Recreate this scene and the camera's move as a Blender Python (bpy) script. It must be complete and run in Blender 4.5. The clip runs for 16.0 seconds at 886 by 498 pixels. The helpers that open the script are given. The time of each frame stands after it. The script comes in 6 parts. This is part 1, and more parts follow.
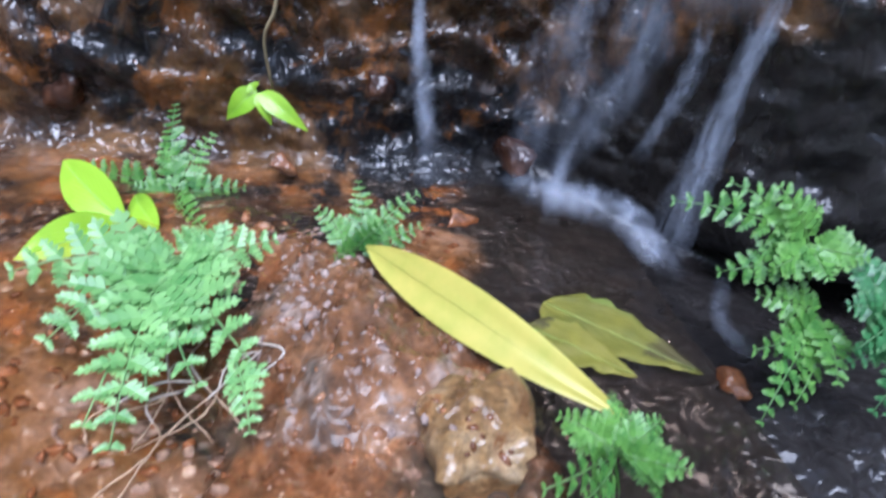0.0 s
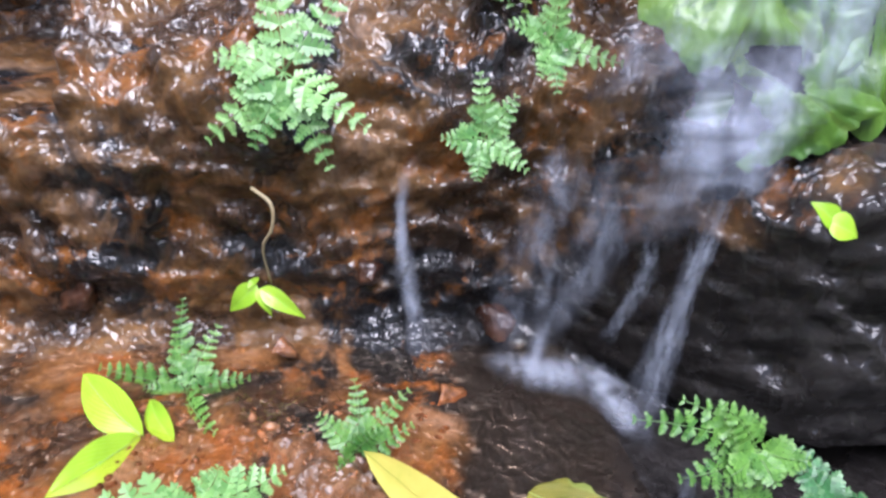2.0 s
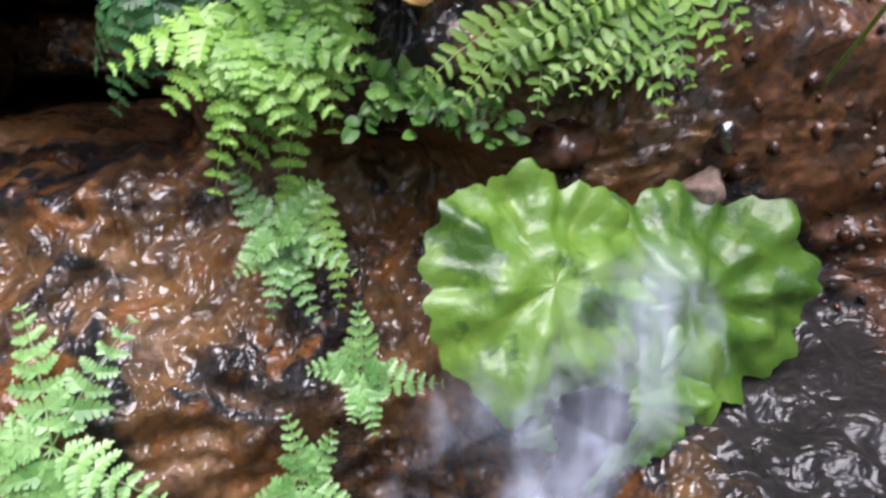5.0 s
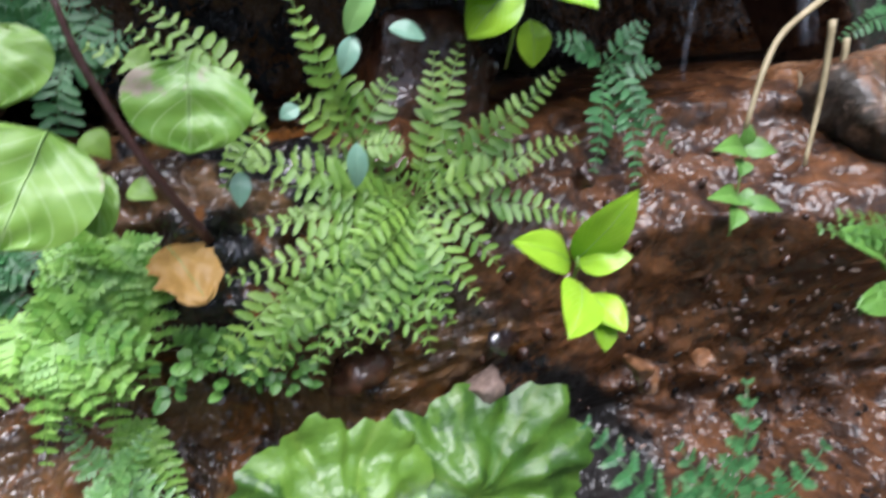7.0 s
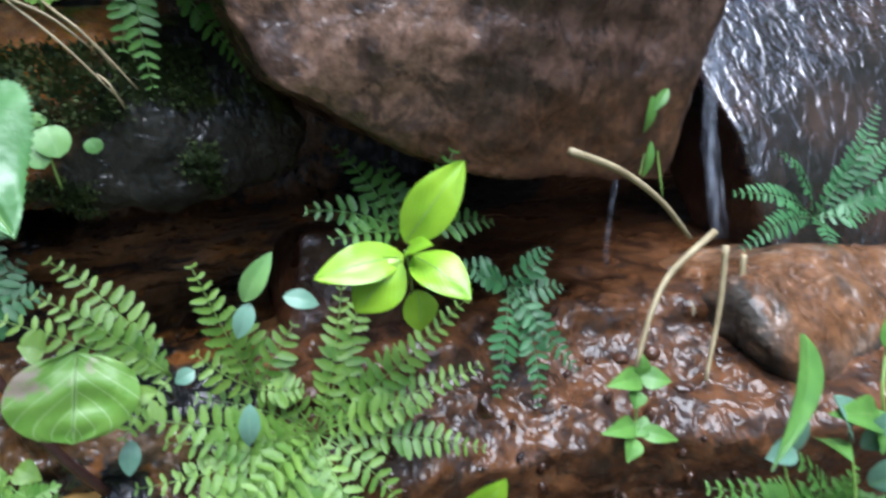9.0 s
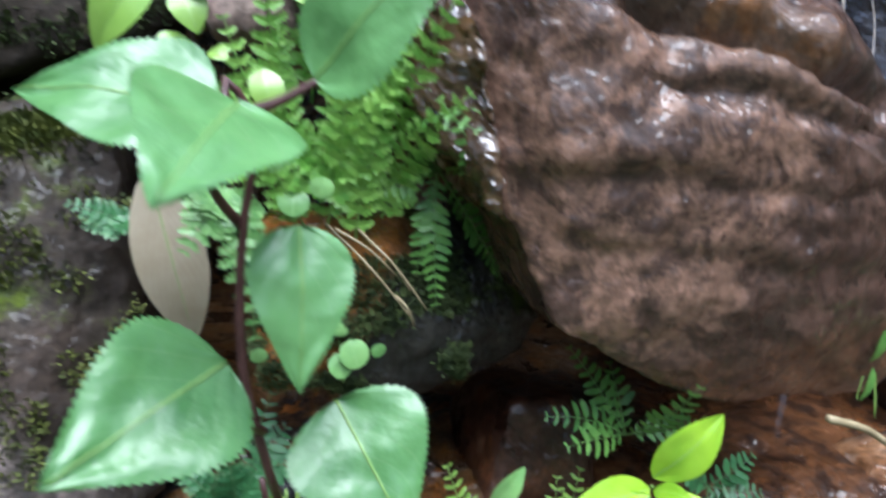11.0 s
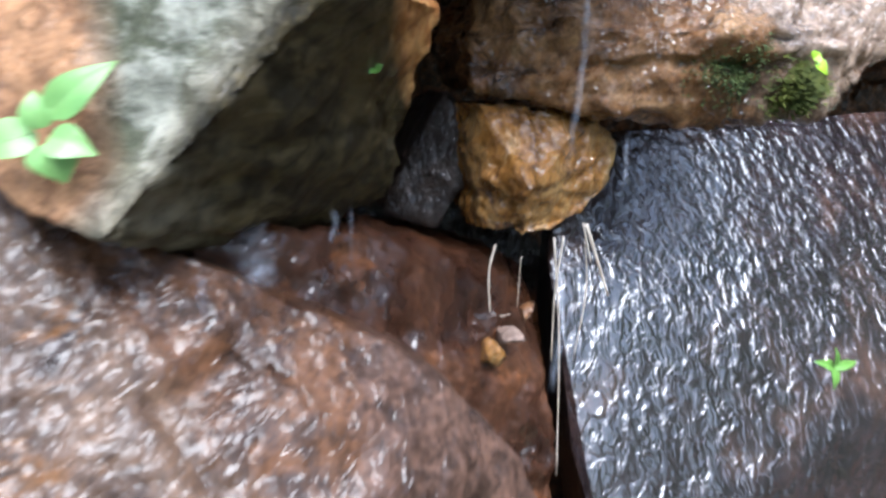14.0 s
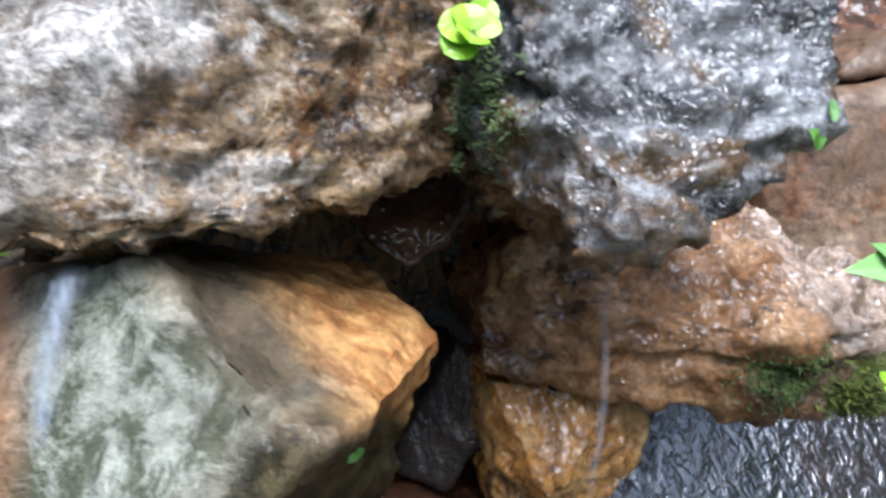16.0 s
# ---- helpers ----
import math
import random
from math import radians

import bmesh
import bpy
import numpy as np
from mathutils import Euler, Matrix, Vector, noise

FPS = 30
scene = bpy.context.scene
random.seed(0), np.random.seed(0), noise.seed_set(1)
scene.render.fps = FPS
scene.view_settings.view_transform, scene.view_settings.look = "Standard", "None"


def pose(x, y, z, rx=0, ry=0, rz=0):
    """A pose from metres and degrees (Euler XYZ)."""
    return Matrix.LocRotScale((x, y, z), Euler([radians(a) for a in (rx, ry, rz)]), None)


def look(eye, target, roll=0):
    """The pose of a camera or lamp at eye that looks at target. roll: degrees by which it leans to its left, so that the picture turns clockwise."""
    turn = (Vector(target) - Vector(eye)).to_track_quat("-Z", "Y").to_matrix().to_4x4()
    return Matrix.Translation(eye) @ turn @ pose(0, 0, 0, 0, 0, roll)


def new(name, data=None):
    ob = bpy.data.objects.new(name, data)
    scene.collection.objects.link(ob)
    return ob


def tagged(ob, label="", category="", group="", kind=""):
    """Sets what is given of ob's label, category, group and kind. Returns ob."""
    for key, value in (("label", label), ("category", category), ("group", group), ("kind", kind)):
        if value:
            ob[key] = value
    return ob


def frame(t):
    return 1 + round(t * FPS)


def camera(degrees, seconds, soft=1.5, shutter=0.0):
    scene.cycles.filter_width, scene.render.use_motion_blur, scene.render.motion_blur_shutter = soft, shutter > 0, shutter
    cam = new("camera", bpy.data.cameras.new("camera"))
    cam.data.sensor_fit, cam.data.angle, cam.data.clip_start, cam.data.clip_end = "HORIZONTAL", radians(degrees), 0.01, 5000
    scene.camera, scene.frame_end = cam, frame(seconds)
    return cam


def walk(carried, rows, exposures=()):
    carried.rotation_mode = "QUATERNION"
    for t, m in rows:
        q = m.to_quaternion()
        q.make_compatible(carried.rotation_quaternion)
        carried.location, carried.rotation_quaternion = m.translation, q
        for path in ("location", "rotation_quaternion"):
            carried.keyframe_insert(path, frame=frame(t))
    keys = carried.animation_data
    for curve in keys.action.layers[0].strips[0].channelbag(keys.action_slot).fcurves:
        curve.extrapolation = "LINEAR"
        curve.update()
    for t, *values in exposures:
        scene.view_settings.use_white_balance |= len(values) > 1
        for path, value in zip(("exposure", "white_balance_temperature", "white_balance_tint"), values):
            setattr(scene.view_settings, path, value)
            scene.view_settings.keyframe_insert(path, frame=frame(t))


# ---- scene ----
cam = camera(72.87, 16.0, soft=2.6, shutter=0.5)
# seconds, place in metres, turn in degrees
PATH = [
    (0, -0.0415, 0.0183, 0.3744, 61.06, -7.05, -5.64),
    (0.5, -0.0374, 0.0267, 0.3989, 62.42, -6.87, -7.33),
    (1, -0.0380, 0.0246, 0.4082, 66.97, -5.93, -8.17),
    (1.5, -0.0379, 0.0324, 0.4481, 65.25, -4.96, -7.32),
    (2, -0.0447, 0.0262, 0.4715, 65.79, -4.14, -7.69),
    (2.5, -0.0426, 0.0202, 0.4897, 67.71, -3.48, -7.10),
    (3, -0.0345, 0.0390, 0.5128, 69.55, -2.44, -7.57),
    (3.5, -0.0290, 0.0556, 0.5227, 70.31, -2.54, -8.47),
    (4, -0.0106, 0.0788, 0.5437, 70.62, -1.70, -10.98),
    (4.5, 0.0086, 0.0940, 0.5709, 72.22, -0.02, -14.73),
    (4.7, 0.0160, 0.0976, 0.5787, 72.71, 0.33, -16.23),
    (6.8, 0.0900, 0.0582, 0.7034, 73.80, 5.67, -24.14),
    (7, 0.1066, 0.0470, 0.7204, 74.16, 6.10, -24.80),
    (7.5, 0.1301, 0.0277, 0.7469, 75.12, 5.90, -25.69),
    (8, 0.1707, 0.0005, 0.7749, 75.62, 6.20, -26.78),
    (8.2, 0.1877, -0.0004, 0.7872, 76.92, 6.36, -27.31),
    (10.3, 0.1196, 0.0872, 0.9108, 81.19, 2.09, -21.13),
    (10.5, 0.1093, 0.0837, 0.9270, 81.20, 2.50, -20.17),
    (11, 0.0670, 0.0631, 0.9641, 81.29, 0.04, -18.69),
    (11.5, 0.0260, 0.0658, 1.0337, 78.45, -1.49, -17.37),
    (12, 0.0136, 0.0603, 1.0844, 76.75, -4.98, -17.33),
    (12.5, 0.0492, 0.0438, 1.1861, 74.60, -4.51, -17.48),
    (13, 0.1132, 0.0098, 1.2467, 73.28, -5.01, -17.95),
    (13.5, 0.2249, -0.0018, 1.2812, 72.51, -3.33, -20.77),
    (14, 0.3389, 0.0763, 1.2857, 72.15, -2.63, -21.12),
    (14.5, 0.4023, 0.1537, 1.3273, 73.12, -1.30, -20.18),
    (15, 0.4153, 0.1695, 1.3645, 75.70, -1.35, -19.53),
    (15.5, 0.4085, 0.1623, 1.4296, 76.25, -1.38, -18.64),
    (16, 0.3944, 0.1629, 1.4563, 76.87, -1.90, -16.85),
]
walk(cam, [(r[0], pose(*r[1:])) for r in PATH], [(0, 0.66, 5000, 17), (1, 0.90, 5450, 22), (2, 0.95, 5600, 21), (3, 0.95, 5800, 22), (4.5, 0.80, 6050, 22), (7.2, 0.72, 5700, 14), (8.2, 0.66, 5350, 10), (10.4, 1.12, 5400, 10), (11, 0.85, 5350, 10), (12, 0.50, 5300, 10), (13, 0.80, 5350, 10), (14, 1.25, 5500, 10), (15, 1.76, 5450, 10), (16, 1.05, 5500, 10)])

from mathutils.bvhtree import BVHTree

# ---- light ----
world = bpy.data.worlds.new("sky")
scene.world = world
world.use_nodes = True
wn = world.node_tree
sky = wn.nodes.new("ShaderNodeTexSky")
sky.sky_type = "NISHITA"
sky.sun_disc = False
sky.sun_elevation = radians(64.5)
sky.sun_rotation = radians(188)
sky.air_density = 1.6
sky.dust_density = 4.0
wn.links.new(sky.outputs[0], wn.nodes["Background"].inputs[0])
wn.nodes["Background"].inputs[1].default_value = 0.15
sun = new("sun", bpy.data.lights.new("sun", "SUN"))
sun.data.energy = 4.4
sun.data.angle = radians(45)
sun.data.color = (1.0, 0.98, 0.95)
sun.matrix_basis = look((-0.18, -1.32, 2.8), (0, 0, 0))


# ---- materials ----
def nodes_of(name):
    m = bpy.data.materials.new(name)
    m.use_nodes = True
    n = m.node_tree.nodes
    return m, n, m.node_tree.links, n["Principled BSDF"]


def noise_node(n, l, coord, scale, detail=6.0, rough=0.6, stretch=(1, 1, 1), kind="ShaderNodeTexNoise", dist=0.0):
    mp = n.new("ShaderNodeMapping")
    mp.inputs["Scale"].default_value = stretch
    l.new(coord, mp.inputs[0])
    t = n.new(kind)
    t.inputs["Scale"].default_value = scale
    if kind == "ShaderNodeTexNoise":
        t.inputs["Detail"].default_value = detail
        t.inputs["Roughness"].default_value = rough
        t.inputs["Distortion"].default_value = dist
    l.new(mp.outputs[0], t.inputs["Vector"])
    return t


def ramp(n, l, fac, stops):
    r = n.new("ShaderNodeValToRGB")
    e = r.color_ramp.elements
    while len(e) < len(stops):
        e.new(0.5)
    for el, (p, c) in zip(e, stops):
        el.position = p
        el.color = (*c, 1) if len(c) == 3 else c
    l.new(fac, r.inputs[0])
    return r


def mix(n, l, fac, a, b, blend="MIX"):
    m = n.new("ShaderNodeMix")
    m.data_type, m.blend_type = "RGBA", blend
    for s, v in ((0, fac), (6, a), (7, b)):
        if isinstance(v, (int, float)):
            m.inputs[s].default_value = v
        elif isinstance(v, tuple):
            m.inputs[s].default_value = (*v, 1)
        else:
            l.new(v, m.inputs[s])
    return m.outputs[2]


def rock_mat(name, stops, patch=None, patch_at=(0.5, 0.6), scale=9.0, rough=0.25, wet=0.5, bump=0.5, grain=60.0, stretch=(1, 1, 1),
             moss=0.0, second=None, fine=0.006, side=None, film=0.016, film_scale=52.0, coat_ior=1.45, dry=0.35, coat_rough=0.10, film_way=(1, 1, 0.8), speck=0.75, ragged_line=0.06, calm=0.0, film_detail=1.5):
    """Stone: mottled colours, patches of a second colour, stains of a third, grain and pits; wet adds a glossy film."""
    m, n, l, b = nodes_of(name)
    co = n.new("ShaderNodeTexCoord").outputs["Object"]
    big = noise_node(n, l, co, scale, 8, 0.62, stretch, dist=0.4)
    col = ramp(n, l, big.outputs[0], stops).outputs[0]
    if patch:
        pn = noise_node(n, l, co, scale * 0.55, 7, 0.6, stretch, dist=0.8)
        f = ramp(n, l, pn.outputs[0], [(patch_at[0], (0, 0, 0)), (patch_at[1], (1, 1, 1))]).outputs[0]
        col = mix(n, l, f, col, patch)
    if second:
        sn = noise_node(n, l, co, scale * 1.7, 8, 0.7, (stretch[2], stretch[0], stretch[1]), dist=0.5)
        f = ramp(n, l, sn.outputs[0], [(0.54, (0, 0, 0)), (0.62, (1, 1, 1))]).outputs[0]
        col = mix(n, l, f, col, second)
    f_side = None
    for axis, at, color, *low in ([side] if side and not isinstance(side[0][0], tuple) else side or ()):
        # another colour past an uneven line; on some stones it holds highlight or shade
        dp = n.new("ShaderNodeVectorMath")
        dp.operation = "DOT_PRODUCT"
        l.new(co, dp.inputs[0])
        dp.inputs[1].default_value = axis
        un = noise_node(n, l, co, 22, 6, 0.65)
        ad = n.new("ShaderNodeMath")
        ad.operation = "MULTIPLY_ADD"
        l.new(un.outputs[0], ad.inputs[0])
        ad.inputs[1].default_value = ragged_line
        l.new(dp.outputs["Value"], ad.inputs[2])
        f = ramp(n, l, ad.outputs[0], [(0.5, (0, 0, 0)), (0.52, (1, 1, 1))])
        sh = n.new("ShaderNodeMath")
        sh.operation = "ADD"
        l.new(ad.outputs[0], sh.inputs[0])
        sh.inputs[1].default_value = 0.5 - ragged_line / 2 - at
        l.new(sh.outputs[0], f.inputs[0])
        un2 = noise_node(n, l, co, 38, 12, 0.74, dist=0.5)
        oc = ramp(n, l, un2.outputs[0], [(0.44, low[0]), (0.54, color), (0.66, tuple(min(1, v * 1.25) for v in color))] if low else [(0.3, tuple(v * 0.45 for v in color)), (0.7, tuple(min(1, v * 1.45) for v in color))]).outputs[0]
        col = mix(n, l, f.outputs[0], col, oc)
        if calm:
            top = n.new("ShaderNodeMath")
            top.operation = "MAXIMUM"
            l.new(f.outputs[0], top.inputs[0])
            if f_side:
                l.new(f_side, top.inputs[1])
            f_side = top.outputs[0]
    gr = noise_node(n, l, co, grain * 2.2, 5, 0.7)
    gcol = ramp(n, l, gr.outputs[0], [(0.36, (0.42, 0.42, 0.42)), (0.64, (1.5, 1.5, 1.5))]).outputs[0]
    col = mix(n, l, speck, col, gcol, "MULTIPLY")
    gsmall = noise_node(n, l, co, grain, 8, 0.7)
    ve = noise_node(n, l, co, grain * 0.55, kind="ShaderNodeTexVoronoi")
    if moss:
        geo = n.new("ShaderNodeNewGeometry")
        sep = n.new("ShaderNodeSeparateXYZ")
        l.new(geo.outputs["Normal"], sep.inputs[0])
        mn = noise_node(n, l, co, 16, 8, 0.7)
        ad = n.new("ShaderNodeMath")
        ad.operation = "MULTIPLY_ADD"
        l.new(sep.outputs[2], ad.inputs[0])
        ad.inputs[1].default_value = 0.22
        l.new(mn.outputs[0], ad.inputs[2])
        f = ramp(n, l, ad.outputs[0], [(0.66 - moss * 0.3, (0, 0, 0)), (0.76 - moss * 0.3, (1, 1, 1))]).outputs[0]
        mc = ramp(n, l, gr.outputs[0], [(0.3, (0.012, 0.022, 0.003)), (0.7, (0.085, 0.115, 0.010))]).outputs[0]
        col = mix(n, l, f, col, mc)
    l.new(col, b.inputs["Base Color"])
    rr = ramp(n, l, big.outputs[0], [(0.35, (rough * 0.5,) * 3), (0.7, (min(1, rough * 1.6),) * 3)]).outputs[0]
    l.new(rr, b.inputs["Roughness"])
    b.inputs["Specular IOR Level"].default_value = 0.18
    wn2 = noise_node(n, l, co, 17, 5, 0.6)
    wr = ramp(n, l, wn2.outputs[0], [(0.38, (wet * dry,) * 3), (0.58, (wet,) * 3)]).outputs[0]
    l.new(wr, b.inputs["Coat Weight"])
    b.inputs["Coat Roughness"].default_value = coat_rough
    b.inputs["Coat IOR"].default_value = coat_ior
    mm = n.new("ShaderNodeMath")
    mm.operation = "MULTIPLY_ADD"
    l.new(ve.outputs["Distance"], mm.inputs[0])
    mm.inputs[1].default_value = 0.5
    l.new(gsmall.outputs[0], mm.inputs[2])
    bp = n.new("ShaderNodeBump")
    bp.inputs["Strength"].default_value = bump
    bp.inputs["Distance"].default_value = fine
    l.new(mm.outputs[0], bp.inputs["Height"])
    l.new(bp.outputs[0], b.inputs["Normal"])
    fn = noise_node(n, l, co, film_scale, film_detail, 0.5, film_way, dist=0.9)
    fb = n.new("ShaderNodeBump")
    fb.inputs["Strength"].default_value = 1.0
    if calm:
        # smoother, thinner water where the sides' colours lie
        cm = n.new("ShaderNodeMath")
        cm.operation = "MULTIPLY_ADD"
        l.new(f_side, cm.inputs[0])
        cm.inputs[1].default_value, cm.inputs[2].default_value = -calm, 1.0
        l.new(cm.outputs[0], fb.inputs["Strength"])
        less = n.new("ShaderNodeMath")
        less.operation = "MULTIPLY"
        l.new(wr, less.inputs[0])
        l.new(cm.outputs[0], less.inputs[1])
        l.new(less.outputs[0], b.inputs["Coat Weight"])
    fb.inputs["Distance"].default_value = film
    l.new(fn.outputs[0], fb.inputs["Height"])
    l.new(fb.outputs[0], b.inputs["Coat Normal"])
    return m


def leaf_mat(name, dark, light, trans=0.35, rough=0.35, vein=(0.6, 0.75, 0.4), vfreq=9.0, vslope=0.55, spots=None, spot_at=0.62, vamt=0.35, spec=0.5, vbump=0.15, quilt=0.25):
    """Leaf: two greens in blotches, side veins from the leaf's own length and width, some light through the blade."""
    m, n, l, b = nodes_of(name)
    tc = n.new("ShaderNodeTexCoord")
    info = n.new("ShaderNodeObjectInfo")
    nz = noise_node(n, l, tc.outputs["Object"], 45, 5, 0.6)
    av = n.new("ShaderNodeMath")
    av.operation = "MULTIPLY_ADD"
    l.new(info.outputs["Random"], av.inputs[0])
    av.inputs[1].default_value = 0.3
    isl = n.new("ShaderNodeMath")
    isl.operation = "MULTIPLY_ADD"
    l.new(n.new("ShaderNodeNewGeometry").outputs["Random Per Island"], isl.inputs[0])
    isl.inputs[1].default_value = 0.35
    ms = n.new("ShaderNodeMath")
    ms.operation = "SUBTRACT"
    l.new(nz.outputs[0], ms.inputs[0])
    ms.inputs[1].default_value = 0.32
    l.new(ms.outputs[0], isl.inputs[2])
    l.new(isl.outputs[0], av.inputs[2])
    col = ramp(n, l, av.outputs[0], [(0.2, dark), (0.8, light)]).outputs[0]
    uv = n.new("ShaderNodeSeparateXYZ")
    l.new(tc.outputs["UV"], uv.inputs[0])
    a = n.new("ShaderNodeMath"); a.operation = "ABSOLUTE"; l.new(uv.outputs[0], a.inputs[0])
    c = n.new("ShaderNodeMath"); c.operation = "MULTIPLY_ADD"; l.new(a.outputs[0], c.inputs[0])
    c.inputs[1].default_value = -vslope; l.new(uv.outputs[1], c.inputs[2])
    d = n.new("ShaderNodeMath"); d.operation = "MULTIPLY"; l.new(c.outputs[0], d.inputs[0]); d.inputs[1].default_value = vfreq
    e = n.new("ShaderNodeMath"); e.operation = "PINGPONG"; l.new(d.outputs[0], e.inputs[0]); e.inputs[1].default_value = 0.5
    side = ramp(n, l, e.outputs[0], [(0.0, (1, 1, 1)), (0.09, (0, 0, 0))]).outputs[0]
    midr = ramp(n, l, a.outputs[0], [(0.02, (1, 1, 1)), (0.06, (0, 0, 0))]).outputs[0]
    vv = mix(n, l, 1.0, side, midr, "LIGHTEN")
    vm = n.new("ShaderNodeMath"); vm.operation = "MULTIPLY"; l.new(vv, vm.inputs[0]); vm.inputs[1].default_value = vamt
    col = mix(n, l, vm.outputs[0], col, vein)
    if spots:
        sp = noise_node(n, l, tc.outputs["Object"], 28, 4, 0.6)
        f = ramp(n, l, sp.outputs[0], [(spot_at, (0, 0, 0)), (spot_at + 0.06, (1, 1, 1))]).outputs[0]
        col = mix(n, l, f, col, spots)
    l.new(col, b.inputs["Base Color"])
    b.inputs["Roughness"].default_value = rough
    b.inputs["Specular IOR Level"].default_value = spec
    bp = n.new("ShaderNodeBump")
    bp.inputs["Strength"].default_value = vbump
    bp.inputs["Distance"].default_value = 0.0012
    qn = noise_node(n, l, tc.outputs["Object"], 150, 3, 0.5)
    qa = n.new("ShaderNodeMath"); qa.operation = "MULTIPLY_ADD"; l.new(qn.outputs[0], qa.inputs[0])
    qa.inputs[1].default_value = quilt * 1.6; l.new(e.outputs[0], qa.inputs[2])
    l.new(qa.outputs[0], bp.inputs["Height"])
    l.new(bp.outputs[0], b.inputs["Normal"])
    tr = n.new("ShaderNodeBsdfTranslucent")
    l.new(col, tr.inputs[0])
    mx = n.new("ShaderNodeMixShader")
    mx.inputs[0].default_value = trans
    l.new(b.outputs[0], mx.inputs[1])
    l.new(tr.outputs[0], mx.inputs[2])
    l.new(mx.outputs[0], n["Material Output"].inputs[0])
    return m


def plain_mat(name, dark, light, scale=60.0, rough=0.6, wet=0.0, stretch=(1, 1, 1)):
    m, n, l, b = nodes_of(name)
    co = n.new("ShaderNodeTexCoord").outputs["Object"]
    nz = noise_node(n, l, co, scale, 6, 0.6, stretch)
    l.new(ramp(n, l, nz.outputs[0], [(0.3, dark), (0.7, light)]).outputs[0], b.inputs["Base Color"])
    b.inputs["Roughness"].default_value = rough
    b.inputs["Coat Weight"].default_value = wet
    b.inputs["Coat Roughness"].default_value = 0.1
    bp = n.new("ShaderNodeBump")
    bp.inputs["Strength"].default_value = 0.5
    bp.inputs["Distance"].default_value = 0.002
    l.new(nz.outputs[0], bp.inputs["Height"])
    l.new(bp.outputs[0], b.inputs["Normal"])
    return m


def water_mat(name, amount=0.5, scale=40.0, stretch=(5, 5, 0.6)):
    """Falling and splashing water: clear gaps between bright streaks of aerated water."""
    m, n, l, b = nodes_of(name)
    co = n.new("ShaderNodeTexCoord").outputs["Object"]
    nz = noise_node(n, l, co, scale, 5, 0.6, stretch, dist=0.5)
    b.inputs["Base Color"].default_value = (0.42, 0.46, 0.55, 1)
    b.inputs["Roughness"].default_value = 0.12
    b.inputs["IOR"].default_value = 1.33
    b.inputs["Specular IOR Level"].default_value = 0.6
    al = ramp(n, l, nz.outputs[0], [(0.5 - amount * 0.3, (0.03,) * 3), (0.78 - amount * 0.2, (0.75 * amount + 0.1,) * 3)]).outputs[0]
    uv = n.new("ShaderNodeSeparateXYZ")
    l.new(n.new("ShaderNodeTexCoord").outputs["UV"], uv.inputs[0])
    a = n.new("ShaderNodeMath"); a.operation = "ABSOLUTE"; l.new(uv.outputs[0], a.inputs[0])
    ed = ramp(n, l, a.outputs[0], [(0.35, (1, 1, 1)), (1.0, (0, 0, 0))]).outputs[0]
    al = mix(n, l, 1.0, al, ed, "MULTIPLY")
    ends = ramp(n, l, uv.outputs[1], [(0.0, (0, 0, 0)), (0.22, (1, 1, 1)), (0.80, (1, 1, 1)), (1.0, (0.1, 0.1, 0.1))]).outputs[0]
    al = mix(n, l, 1.0, al, ends, "MULTIPLY")
    l.new(al, b.inputs["Alpha"])
    bp = n.new("ShaderNodeBump")
    bp.inputs["Strength"].default_value = 0.8
    bp.inputs["Distance"].default_value = 0.004
    l.new(nz.outputs[0], bp.inputs["Height"])
    l.new(bp.outputs[0], b.inputs["Normal"])
    return m


BLACK, DARK = (0.008, 0.007, 0.006), (0.02, 0.014, 0.01)
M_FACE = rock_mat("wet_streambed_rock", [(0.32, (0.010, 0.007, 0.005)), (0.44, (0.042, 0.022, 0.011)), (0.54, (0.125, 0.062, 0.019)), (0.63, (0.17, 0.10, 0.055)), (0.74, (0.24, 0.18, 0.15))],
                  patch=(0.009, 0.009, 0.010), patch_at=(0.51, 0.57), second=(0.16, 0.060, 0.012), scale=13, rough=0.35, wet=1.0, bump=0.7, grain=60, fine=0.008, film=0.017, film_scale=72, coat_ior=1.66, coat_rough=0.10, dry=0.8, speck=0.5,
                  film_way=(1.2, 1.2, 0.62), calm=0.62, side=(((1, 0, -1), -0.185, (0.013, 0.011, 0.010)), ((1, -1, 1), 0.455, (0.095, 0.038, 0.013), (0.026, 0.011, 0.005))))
M_BOULDER = rock_mat("wet_brown_sandstone", [(0.34, (0.020, 0.011, 0.008)), (0.47, (0.058, 0.034, 0.022)), (0.57, (0.100, 0.060, 0.038)), (0.66, (0.19, 0.125, 0.086))],
                     patch=(0.036, 0.023, 0.019), patch_at=(0.53, 0.60), second=(0.115, 0.052, 0.019), scale=12, rough=0.34, wet=0.62, bump=0.6, grain=75, stretch=(1.6, 1, 0.7), film=0.0050, film_scale=100, dry=0.7, coat_rough=0.12, coat_ior=1.5,
                     fine=0.004, speck=0.7, ragged_line=0.03, side=(((0.82, 0, 0.57), 0.066, (0.078, 0.036, 0.018), (0.030, 0.014, 0.008)), ((-0.25, 0, -0.97), -0.030, (0.160, 0.092, 0.062), (0.052, 0.030, 0.022)), ((1, 0, -0.35), 0.075, (0.075, 0.042, 0.030), (0.032, 0.018, 0.013)), ((0.10, 0, -1), 0.158, (0.11, 0.050, 0.025), (0.055, 0.027, 0.016))))
